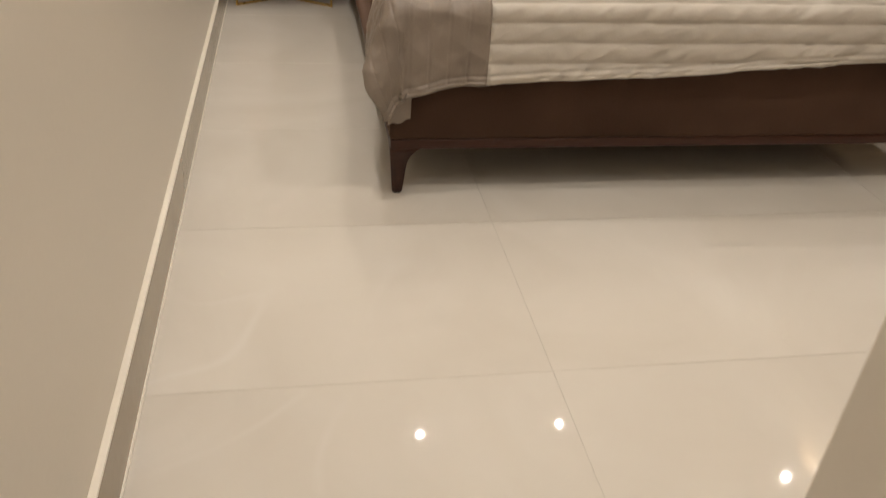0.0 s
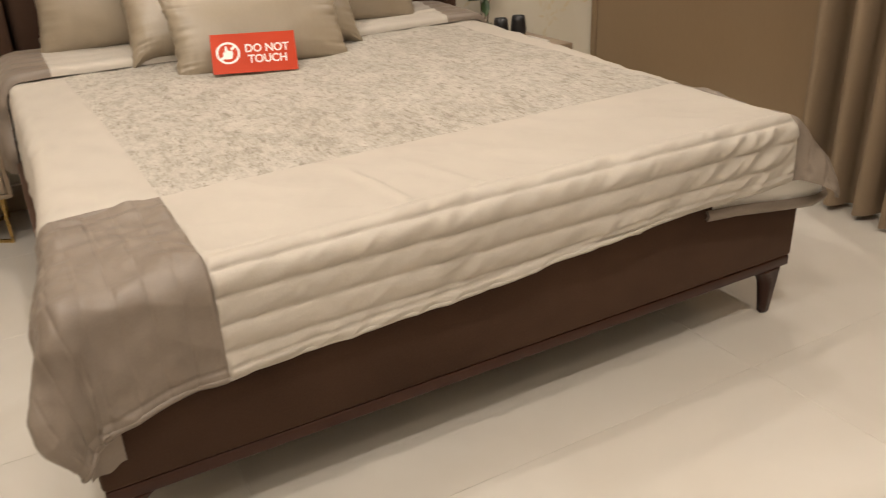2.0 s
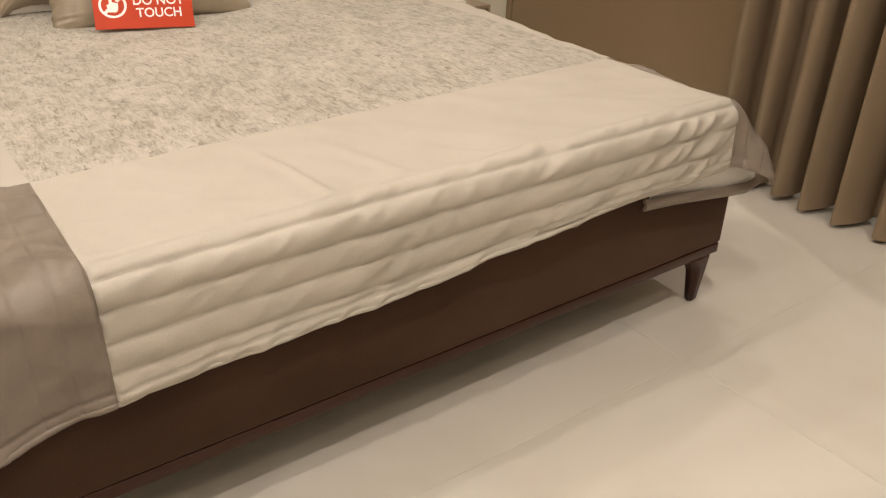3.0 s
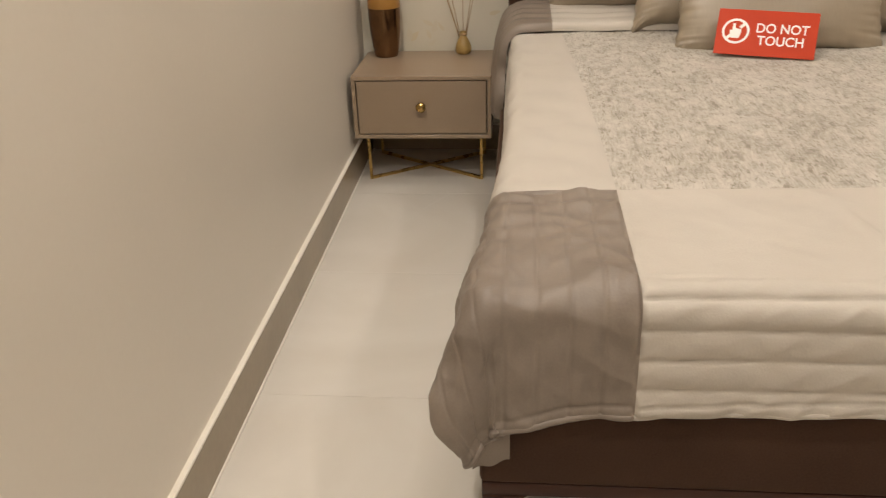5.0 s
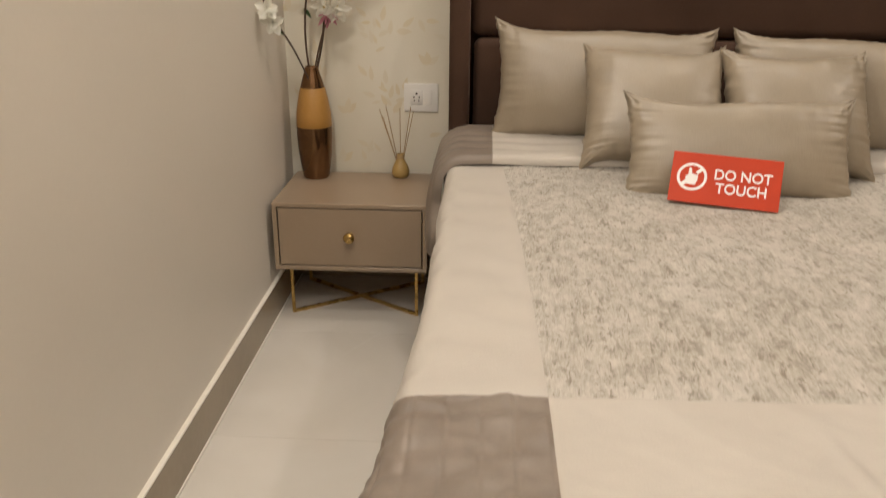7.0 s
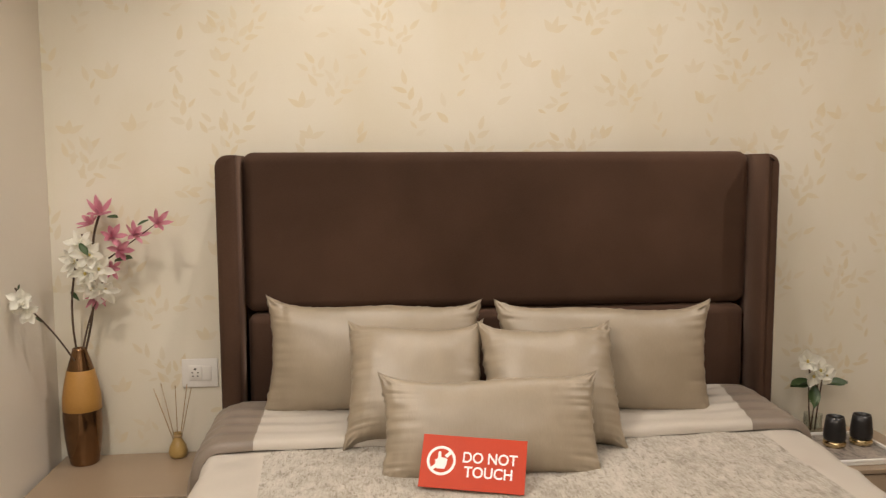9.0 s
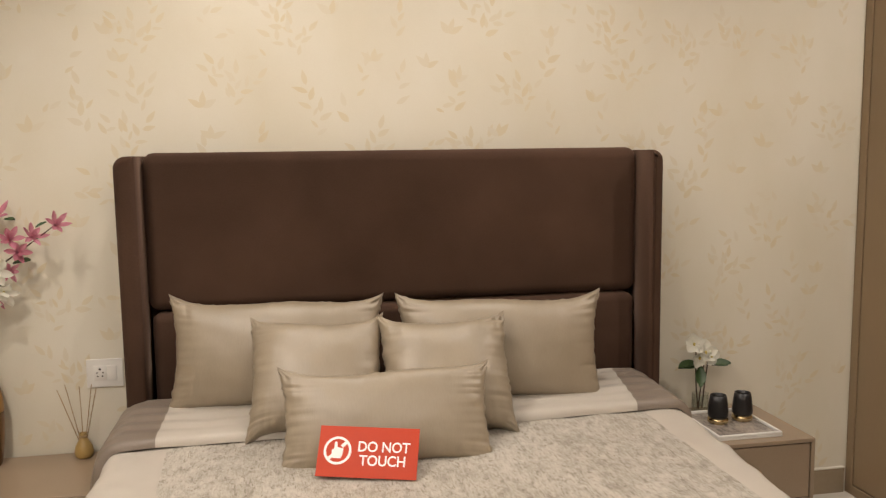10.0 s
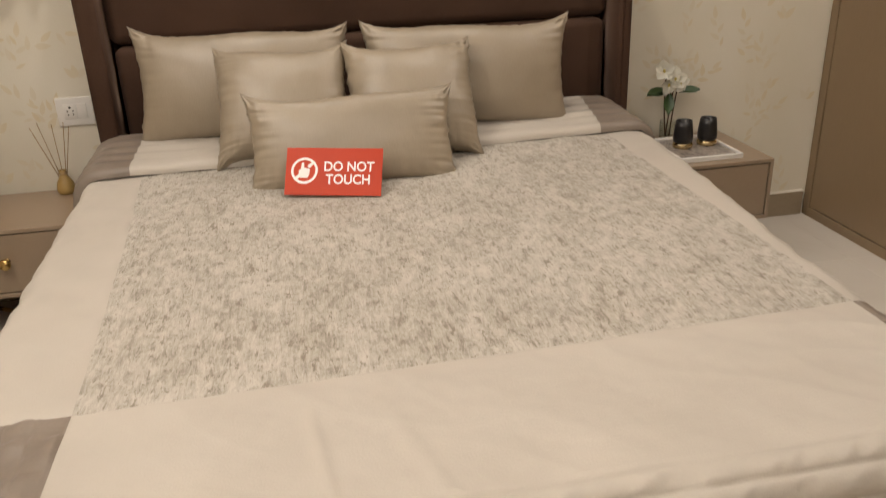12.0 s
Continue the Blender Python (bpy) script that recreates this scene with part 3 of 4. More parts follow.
quilt = thing("quilt", (2.65, 5.6, 0.63), "cream quilt with mottled taupe middle and grey satin corners", "quilt")
for name, bm, mat, lab in (
    ("patterned_panel", band(pat_left, pat_right, PAT_Y, HEAD_Y, 70, 60, "middle"), M_WOVEN, "mottled taupe and cream jacquard panel"),
    ("foot_border", band(pat_left, 3.488, hem_front, PAT_Y, 300, 150, "foot"), M_CREAM, "quilted cream foot border"),
    ("side_border", band(hem_left, pat_left, PAT_Y, HEAD_Y, 50, 90, "side"), M_CREAM, "quilted cream side border"),
    ("side_border", band(pat_right, lambda y: qx1(y) + 0.28 - 0.06 * smooth01((5.3 - y) / 0.3), PAT_Y, HEAD_Y, 30, 60, "side"), M_CREAM, ""),
    ("corner_patch", band(hem_left, pat_left, hem_front, PAT_Y, 150, 150, "corner"), M_GREY, "grey satin corner patch hanging down"),
    ("corner_patch", band(3.488, lambda y: qx1(y) + 0.205, hem_front, PAT_Y, 70, 80, "corner"), M_GREY, "grey satin corner patch folded back"),
):
    thicken(part(name, bm, mat, quilt, lab))


def hem_roll(points, r):
    """A padded binding along a hem."""
    return tube(points, r, 8)


front = [quilt_point(x, hem_front(x), "foot") + Vector((0, 0.004, 0.004)) for x in steps(1.872, 3.47, 60)]
part("binding", hem_roll(front, 0.0065), M_CREAM, quilt, "padded cream hem")
left = []
for u in steps(0, 1, 50):
    y = hem_front(1.6)
    x = hem_left(y) * (1 - u) + 1.874 * u
    left.append(quilt_point(x, hem_front(x), "corner") + Vector((0, 0.004, 0.004)))
part("binding", hem_roll(left, 0.0075), M_GREY, quilt, "padded grey hem")
side = [quilt_point(hem_left(y), y, "side") + Vector((0.004, 0, 0.004)) for y in steps(PAT_Y, HEAD_Y, 40)]
part("binding", hem_roll(side, 0.0085), M_CREAM, quilt)
# the grey corner's doubled edge beside the leg
part("turned_edge", sheet(lambda u, v: Vector((1.582 + 0.070 * u, 4.586 + 0.016 * u - 0.006 * v, 0.256 + 0.012 * u + 0.070 * v + 0.004 * math.sin(9 * u))), steps(0, 1, 12), steps(0, 1, 5)), M_GREY, quilt, "turned-under grey hem")
# the far corner is turned under: a grey hem and the pale lining show below the cream border
def under(u):
    pts = [(3.190, 4.588, 0.412), (3.30, 4.584, 0.405), (3.51, 4.578, 0.378), (3.61, 4.574, 0.368), (3.67, 4.584, 0.372), (3.705, 4.64, 0.402), (3.700, 4.76, 0.425)]
    k = min(int(u * 6), 5)
    f = u * 6 - k
    return Vector(pts[k]).lerp(Vector(pts[k + 1]), f)
thicken(part("turned_edge", sheet(lambda u, v: under(u) + Vector((0, -0.010 * math.sin(math.pi * v), 0.034 * v)), steps(0, 1, 42), steps(0, 1, 6)), M_GREY, quilt), 0.008)
part("lining", sheet(lambda u, v: under(0.04 + 0.64 * u) + Vector((0, 0.010, 0.025 + 0.075 * v)), steps(0, 1, 24), steps(0, 1, 4)), M_LINING, quilt, "white lining of the quilt")


def fold_point(x, v, cut):
    """The turned-down top of the quilt: v runs round its rolled front edge and back under the pillows."""
    y = cut(x) + max(0.0, v) * 0.42
    lift = 0.030 * math.sqrt(max(0.0, 1 - (1 - min(1, max(0.0, v) / 0.06)) ** 2)) if v > 0 else 0.0
    e = 0.002
    n = (quilt_base(x + e, y) - quilt_base(x - e, y)).cross(quilt_base(x, y + e) - quilt_base(x, y - e)).normalized()
    d = 0.004 + lift + 0.004 * noise.noise(Vector((x * 7, y * 7, 3))) + 0.003 * math.sin(y * 75 + 3 * noise.noise(Vector((x * 2, y, 0)))) * smooth01(v * 4)
    d += 0.030 * smooth01((1.655 - x) / 0.16) * smooth01(v * 3 + 0.4)
    return quilt_base(x, y) + n * d


def fold_cut(x):
    return 6.415 + 0.012 * math.sin(4 * x) + 0.012 * (x - 1.78)


VS = [0, 0.004, 0.012, 0.025, 0.04, 0.06] + steps(0.1, 1, 24)
part("turned_down_top", sheet(lambda u, v: fold_point(1.780 + (1.672 + 0.07 * max(0, v)) * u, v, fold_cut), steps(0, 1, 80), VS), M_CREAM, quilt, "turned-down cream top edge")
part("turned_down_end", sheet(lambda u, v: fold_point(1.33 + 0.450 * u, v, lambda x: fold_cut(x) - 0.02 * smooth01((1.66 - x) / 0.2) + 0.02 * math.sin(30 * x) * smooth01((1.62 - x) / 0.1)), steps(0, 1, 30), VS), M_GREY, quilt, "grey satin end of the turned-down edge")
part("turned_down_end", sheet(lambda u, v: fold_point(3.452 + 0.07 * max(0, v) + 0.30 * u, v, fold_cut), steps(0, 1, 24), VS), M_GREY, quilt)


# ---- cushions ----
DRAW = 0.085  # how far the sides are drawn in between the corners


def gather(along, u, v, seed):
    """Puckers where the cloth is drawn together along a seam."""
    return 0.35 - 1.5 * abs(noise.noise(Vector((along * 23, 4.3 * (u > 0) + 9.7 * (v > 0), seed + 0.37))))


def cushion(w, h, t, seed, n=72):
    """A filled cushion with drawn-in sides, pointed corners and creases that run from them."""
    bm = bmesh.new()
    grid = {}
    for face in (1, -1):
        for i in range(n + 1):
            for j in range(n + 1):
                u, v = 2 * i / n - 1, 2 * j / n - 1
                u, v = u * (1.5 - 0.5 * u * u), v * (1.5 - 0.5 * v * v)
                rim = i in (0, n) or j in (0, n)
                if rim and face == -1:
                    grid[face, i, j] = grid[1, i, j]
                    continue
                x = w / 2 * u * (1 - DRAW * (1 - v * v) * u * u)
                y = h / 2 * v * (1 - DRAW * 2.2 * (1 - abs(u) ** 5) * v * v)
                full = max(0.0, (1 - u * u) * (1 - v * v)) ** 0.38
                z = face * t / 2 * full
                side = math.exp(-((1 - abs(u)) * w / 0.07) ** 2) * (1 - v ** 8)
                x -= math.copysign(0.008, u) * side * gather(v * h, u, 0.5, seed)
                ends = math.exp(-((1 - abs(v)) * h / 0.06) ** 2) * (1 - u ** 8)
                y -= math.copysign(0.005, v) * ends * gather(u * w, 0.5, v, seed)
                if not rim:
                    cu, cv = 1 - abs(u), 1 - abs(v)
                    spray = math.exp(-((cu * w) ** 2 + (cv * h) ** 2) / 0.0085)
                    z += face * 0.005 * spray * math.sin(11 * math.atan2(cv * h, cu * w) + seed + 3 * noise.noise(Vector((u * 2, v * 2, seed))))
                    for tight, pull, along in ((cu * w, 0.0085, v * h), (cv * h, 0.006, u * w)):
                        k = gather(along, u, v, seed) + 0.4 * noise.noise(Vector((along * 22, seed, 7.0 * face)))
                        z += face * pull * k * (tight / 0.05) * math.exp(1 - tight / 0.05)
                    z += face * 0.004 * full * noise.noise(Vector((u * 1.9 + seed, v * 2.0, face * 2)))
                    z += face * 0.0016 * noise.noise(Vector((u * 7 + seed, v * 4, face * 5)))
                y += 0.006 * math.sin(4 * u + seed) * abs(v)
                grid[face, i, j] = bm.verts.new((x, y, z))
    for face in (1, -1):
        for i in range(n):
            for j in range(n):
                q = [grid[face, i, j], grid[face, i + 1, j], grid[face, i + 1, j + 1], grid[face, i, j + 1]]
                bm.faces.new(q if face == 1 else q[::-1])
    return bm


def put_cushion(name, w, h, t, middle, lean, yaw, roll, seed, label):
    bm = cushion(w, h, t, seed)
    bmesh.ops.scale(bm, verts=bm.verts, vec=(S, S, S))
    shade(bm, True)
    me = bpy.data.meshes.new(name)
    bm.to_mesh(me)
    bm.free()
    me.materials.append(M_SATIN)
    ob = new(name, me)
    ob.matrix_world = pose(*[S * c for c in middle], 90 - lean, roll, yaw)
    tagged(ob, label, "cushion", "cushions on the bed")


put_cushion("pillow", 0.80, 0.46, 0.24, (2.170, 6.795, 0.884), 14, -2, 1.5, 1.0, "large champagne satin pillow against the headboard")
put_cushion("pillow", 0.80, 0.45, 0.24, (3.005, 6.715, 0.877), 12, -6, 0.5, 2.3, "large champagne satin pillow slumped against the headboard")
put_cushion("cushion", 0.475, 0.47, 0.21, (2.308, 6.535, 0.853), 34, -3, 1, 3.7, "square champagne satin cushion with pinched corners")
put_cushion("cushion", 0.465, 0.47, 0.21, (2.754, 6.475, 0.848), 34, -2, 0, 5.1, "square champagne satin cushion behind the bolster cushion")
put_cushion("bolster_cushion", 0.695, 0.355, 0.165, (2.520, 6.268, 0.782), 26, -2, 0, 6.4, "oblong champagne satin cushion lying in front")


# ---- sign on the bed ----
sign_at = Vector((2.430, 6.054, 0.673))
ux = Vector((0.291, -0.081, -0.006)).normalized()
uy = Vector((0.022, 0.083, 0.126))
uy = (uy - ux * uy.dot(ux)).normalized()
un = ux.cross(uy)
SIGN = Matrix((ux, uy, un)).transposed().to_4x4()
SIGN.translation = S * sign_at
sign = new("notice_card")
sign.matrix_world = SIGN
tagged(sign, "red card sign asking not to touch, leaning on a cushion", "sign")


def sign_piece(name, bm, mat, label=""):
    bmesh.ops.scale(bm, verts=bm.verts, vec=(S, S, S))
    me = bpy.data.meshes.new(name)
    bm.to_mesh(me)
    bm.free()
    me.materials.append(mat)
    ob = new(name, me)
    ob.parent = sign
    if label:
        tagged(ob, label)


def plate(points, z0, z1):
    bm = bmesh.new()
    lo, hi = [bm.verts.new((x, y, z0)) for x, y in points], [bm.verts.new((x, y, z1)) for x, y in points]
    bm.faces.new(hi)
    bm.faces.new(lo[::-1])
    for i in range(len(points)):
        j = (i + 1) % len(points)
        bm.faces.new((lo[i], lo[j], hi[j], hi[i]))
    bmesh.ops.recalc_face_normals(bm, faces=bm.faces)
    return bm


def ring(cx, cy, r0, r1, z0, z1, n=48):
    bm = bmesh.new()
    v = [[bm.verts.new((cx + r * math.cos(2 * math.pi * i / n), cy + r * math.sin(2 * math.pi * i / n), z)) for i in range(n)] for r, z in ((r0, z0), (r1, z0), (r1, z1), (r0, z1))]
    for a in range(4):
        b = (a + 1) % 4
        for i in range(n):
            bm.faces.new((v[a][i], v[a][(i + 1) % n], v[b][(i + 1) % n], v[b][i]))
    bmesh.ops.recalc_face_normals(bm, faces=bm.faces)
    return bm


sign_piece("card", box(-0.151, 0.151, 0.0, 0.152, -0.0015, 0.0015, 0.0006, 1), M_RED, "glossy red card")
CXS, CYS = -0.092, 0.078
sign_piece("ring_mark", ring(CXS, CYS, 0.0345, 0.0420, 0.0015, 0.0020), M_PRINT, "white prohibition ring")
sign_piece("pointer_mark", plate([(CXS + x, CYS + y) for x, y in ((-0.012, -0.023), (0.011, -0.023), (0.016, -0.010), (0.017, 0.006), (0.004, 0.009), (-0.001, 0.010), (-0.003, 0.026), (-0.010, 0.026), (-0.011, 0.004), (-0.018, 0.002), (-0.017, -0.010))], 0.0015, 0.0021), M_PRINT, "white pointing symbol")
slash = [(CXS + x * 0.7, CYS + y * 0.7) for x, y in ((0.044, 0.034), (0.034, 0.044), (0.012, 0.022), (0.022, 0.012))]
sign_piece("slash_mark", plate(slash, 0.0015, 0.0021), M_PRINT)
slash = [(CXS + x * 0.7, CYS + y * 0.7) for x, y in ((-0.022, -0.012), (-0.012, -0.022), (-0.034, -0.044), (-0.044, -0.034))]
sign_piece("slash_mark", plate(slash, 0.0015, 0.0021), M_PRINT)


def lettering(text, size, width, x, y):
    cu = bpy.data.curves.new("lettering", "FONT")
    cu.body, cu.size, cu.extrude, cu.offset = text, size * S, 0.0002, 0.0006
    tmp = new("lettering_curve", cu)
    bpy.context.view_layer.update()
    me = bpy.data.meshes.new_from_object(tmp.evaluated_get(bpy.context.evaluated_depsgraph_get()))
    bpy.data.objects.remove(tmp)
    me.name = "lettering"
    me.materials.clear()
    me.materials.append(M_PRINT)
    xs = [v.co.x for v in me.vertices]
    ob = new("lettering", me)
    ob.parent = sign
    k = S * width / (max(xs) - min(xs))
    ob.matrix_local = Matrix.Translation((S * x - (min(xs) + max(xs)) / 2 * k, S * y, S * 0.0019)) @ Matrix.Diagonal((k, 1, 1, 1))
    tagged(ob, "white printed capital letters")


lettering("DO NOT", 0.043, 0.156, 0.048, 0.078)
lettering("TOUCH", 0.043, 0.138, 0.045, 0.037)


# ---- night stands ----
def night_stand(x0, w, y0, label):
    x1, y1, z0, z1 = x0 + w, 7.046, 0.207, 0.470
    ns = thing("night_stand", (x0 + w / 2, 6.85, 0), label, "night stand", "night stands")
    part("top", box(x0, x1, y0, y1, z1 - 0.016, z1, 0.0015, 1), M_TAUPE, ns, smooth=False)
    part("base_panel", box(x0, x1, y0, y1, z0, z0 + 0.016, 0.0015, 1), M_TAUPE, ns, smooth=False)
    part("side_panel", box(x0, x0 + 0.016, y0, y1, z0 + 0.016, z1 - 0.016, 0.001, 1), M_TAUPE, ns, smooth=False)
    part("side_panel", box(x1 - 0.016, x1, y0, y1, z0 + 0.016, z1 - 0.016, 0.001, 1), M_TAUPE, ns, smooth=False)
    part("back_panel", box(x0 + 0.016, x1 - 0.016, y1 - 0.012, y1, z0 + 0.016, z1 - 0.016), M_DARK, ns, smooth=False)
    dr = part("drawer", box(x0 + 0.0205, x1 - 0.0205, y0 + 0.003, y1 - 0.05, z0 + 0.0205, z1 - 0.0205, 0.0015, 1), M_TAUPE, ns, "taupe lacquered drawer", smooth=False)
    xm, zm = x0 + w / 2, 0.348
    bm = lathe([(0, 0.038), (0.008, 0.0375), (0.0145, 0.034), (0.0175, 0.028), (0.0165, 0.021), (0.011, 0.016), (0.0065, 0.012), (0.0065, 0.003), (0.011, 0.0015), (0.011, 0), (0, 0)], (0, 0, 0), 24)
    bmesh.ops.scale(bm, verts=bm.verts, vec=(1.2, 1.2, 1.1))
    bmesh.ops.rotate(bm, verts=bm.verts, cent=(0, 0, 0), matrix=Matrix.Rotation(radians(90), 3, "X"))
    bmesh.ops.translate(bm, verts=bm.verts, vec=(xm, y0 + 0.003, zm))
    part("knob", bm, M_BRASS, dr, "round brass knob")
    fx0, fx1, fy0, fy1 = x0 + 0.045, x1 - 0.045, y0 + 0.065, y1 - 0.05
    for x in (fx0, fx1):
        for y in (fy0, fy1):
            part("leg", box(x - 0.006, x + 0.006, y - 0.006, y + 0.006, 0.0, z0, 0.001, 1), M_BRASS, ns, "slim brass leg", smooth=False)
    for a, b, z in (((fx0, fy0), (fx1, fy1), 0.006), ((fx0, fy1), (fx1, fy0), 0.0065)):
        d = (Vector(b) - Vector(a))
        L, ang = d.length, math.atan2(d.y, d.x)
        bm = box(-L / 2, L / 2, -0.006, 0.006, -0.006, 0.006)
        bmesh.ops.transform(bm, matrix=Matrix.Translation(((a[0] + b[0]) / 2, (a[1] + b[1]) / 2, z)) @ Matrix.Rotation(ang, 4, "Z"), verts=bm.verts)
        part("cross_bar", bm, M_BRASS, ns, "brass floor bar", smooth=False)
    return ns


night_stand(0.978, 0.572, 6.608, "taupe lacquered night stand on brass legs under a bronze vase")
night_stand(3.733, 0.535, 6.575, "taupe lacquered night stand on brass legs, holding a tray")

# ---- socket ----
so = thing("wall_socket", (1.492, Y1, 0.78), "white plastic wall socket with a switch on the wallpaper", "socket")
part("plate", box(1.424, 1.562, Y1 - 0.009, Y1, 0.724, 0.838, 0.004, 3), M_PLASTIC, so)
part("socket_module", box(1.452, 1.500, Y1 - 0.012, Y1 - 0.008, 0.752, 0.812, 0.0015, 1), M_PLASTIC, so)
part("rocker_switch", box(1.503, 1.538, Y1 - 0.0135, Y1 - 0.008, 0.752, 0.812, 0.002, 2), M_PLASTIC, so)
# dark discs on the face paint the shade inside the pin holes
for dx, dz, r in ((0, 0.016, 0.0045), (-0.011, 0.002, 0.003), (0.011, 0.002, 0.003), (-0.009, -0.012, 0.003), (0.009, -0.012, 0.003)):
    bm = lathe([(0, 0.001), (r, 0.001), (r, 0), (0, 0)], (0, 0, 0), 12)
    bmesh.ops.rotate(bm, verts=bm.verts, cent=(0, 0, 0), matrix=Matrix.Rotation(radians(90), 3, "X"))
    bmesh.ops.translate(bm, verts=bm.verts, vec=(1.476 + dx, Y1 - 0.0119, 0.782 + dz))
    part("pin_hole_shade", bm, M_DARK, so, "dark disc for a pin hole's shade", smooth=False)

# ---- vase and branches ----
VX, VY, VZ = 1.075, 6.968, 0.470
vase = thing("vase", (VX, VY, VZ), "tall bronze glazed vase with an amber band on the night stand", "vase")
part("body", lathe([(0, 0), (0.048, 0), (0.052, 0.006), (0.060, 0.05), (0.067, 0.11), (0.070, 0.17), (0.0695, 0.21)], (VX, VY, VZ), 40), M_BRONZE, vase)
part("band", lathe([(0.0695, 0.21), (0.0705, 0.212), (0.068, 0.26), (0.060, 0.31), (0.0485, 0.360), (0.0475, 0.362)], (VX, VY, VZ), 40), M_AMBER, vase, "matt amber band")
part("neck", lathe([(0.0475, 0.362), (0.040, 0.39), (0.031, 0.418), (0.026, 0.436), (0.0255, 0.442), (0.022, 0.442), (0.024, 0.42), (0.024, 0.36), (0, 0.35)], (VX, VY, VZ), 40), M_BRONZE, vase, "dark bronze neck")


def petal(bm, at, out, up, length, width, curl):
    """One cupped petal from at, reaching along out and curling towards up."""
    out, up = Vector(out).normalized(), Vector(up).normalized()
    sd = out.cross(up).normalized()
    n, m = 5, 4
    rows = []
    for i in range(n + 1):
        t = i / n
        w = width * math.sin(math.pi * (0.10 + 0.88 * t) ** 1.25) * 0.5
        c = Vector(at) + out * (length * t) + up * (curl * length * t * t)
        rows.append([bm.verts.new(c + sd * (w * (2 * j / m - 1)) + up * (0.22 * width * (2 * j / m - 1) ** 2)) for j in range(m + 1)])
    for a, b in zip(rows, rows[1:]):
        for j in range(m):
            bm.faces.new((a[j], b[j], b[j + 1], a[j + 1]))


def blossom(at, axis, size, petals, rng, openness=0.8, slim=0.62, layers=2):
    bm = bmesh.new()
    axis = Vector(axis).normalized()
    a = axis.orthogonal().normalized()
    b = axis.cross(a)
    for layer in range(layers):
        k = petals if layer == 0 else 3
        for i in range(k):
            th = 2 * math.pi * (i + 0.5 * layer + 0.25 * rng.random()) / k
            d = (math.cos(th) * a + math.sin(th) * b) * (openness if layer == 0 else openness * 0.45) + axis * (0.45 if layer == 0 else 0.9)
            petal(bm, at, d, axis, size * (0.85 + 0.35 * rng.random()) * (1 if layer == 0 else 0.7), size * slim, rng.uniform(-0.25, 0.30))
    return bm


def centre(at, axis, r):
    """The small round middle of a blossom."""
    bm = bmesh.new()
    p = Vector(at) + Vector(axis).normalized() * (r * 1.6)
    bmesh.ops.create_icosphere(bm, subdivisions=2, radius=r, matrix=Matrix.Translation(p) @ Matrix.Diagonal((1, 1, 1.3, 1)))
    return bm


def leaf(at, d, length, width):
    bm = bmesh.new()
    petal(bm, at, d, (0, -0.5, 1), length, width, -0.15)
    return bm


def bend(a, b, lean, n=10):
    a, b, lean = Vector(a), Vector(b), Vector(lean)
    return [a.lerp(b, i / n) + lean * math.sin(math.pi * i / n) for i in range(n + 1)]


rng = random.Random(5)
NECK = (VX, VY, VZ + 0.36)
pink = thing("magnolia_branch", NECK, "artificial branch of deep pink magnolia blossoms in the bronze vase", "flower")
part("stem", tube(bend(NECK, (1.135, 6.99, 1.25), (0.02, 0, 0)) + bend((1.135, 6.99, 1.25), (1.165, 6.985, 1.41), (-0.01, 0, 0))[1:], 0.0045, 7), M_BARK, pink)
part("twig", tube(bend((1.125, 6.99, 1.20), (1.395, 6.90, 1.385), (0.03, 0, 0.02)), [0.0035 - 0.0002 * i for i in range(11)], 6), M_BARK, pink)
for at, ax, sz in (((1.165, 6.985, 1.405), (0.2, -0.5, 0.9), 0.062), ((1.140, 6.99, 1.375), (-0.5, -0.6, 0.6), 0.052), ((1.215, 6.955, 1.325), (0.3, -0.7, 0.5), 0.058), ((1.240, 6.95, 1.280), (0.5, -0.8, 0.1), 0.055), ((1.300, 6.925, 1.335), (0.6, -0.6, 0.5), 0.052), ((1.390, 6.90, 1.380), (0.5, -0.6, 0.4), 0.050), ((1.150, 6.955, 1.115), (0.1, -0.6, -0.7), 0.050), ((1.205, 6.95, 1.215), (0.6, -0.6, -0.2), 0.045)):
    part("blossom", blossom(at, ax, sz * 0.98, 6, rng, 0.62, 0.40), M_PINK, pink)
for at, d, s in (((1.22, 6.96, 1.235), (0.9, -0.3, 0.3), 0.075), ((1.36, 6.91, 1.39), (-0.6, -0.2, -0.2), 0.04), ((1.20, 6.96, 1.40), (0.8, -0.4, 0.1), 0.05)):
    part("leaf", leaf(at, d, s, s * 0.5), M_GREEN, pink)
white = thing("magnolia_branch", NECK, "artificial branch of creamy white magnolia blossoms in the bronze vase", "flower")
part("stem", tube(bend(NECK, (1.110, 6.955, 1.34), (-0.03, -0.01, 0), 14), 0.004, 7), M_BARK, white)
part("stem", tube(bend(NECK, (1.175, 6.95, 1.16), (-0.01, -0.01, 0), 10), 0.0035, 7), M_BARK, white)
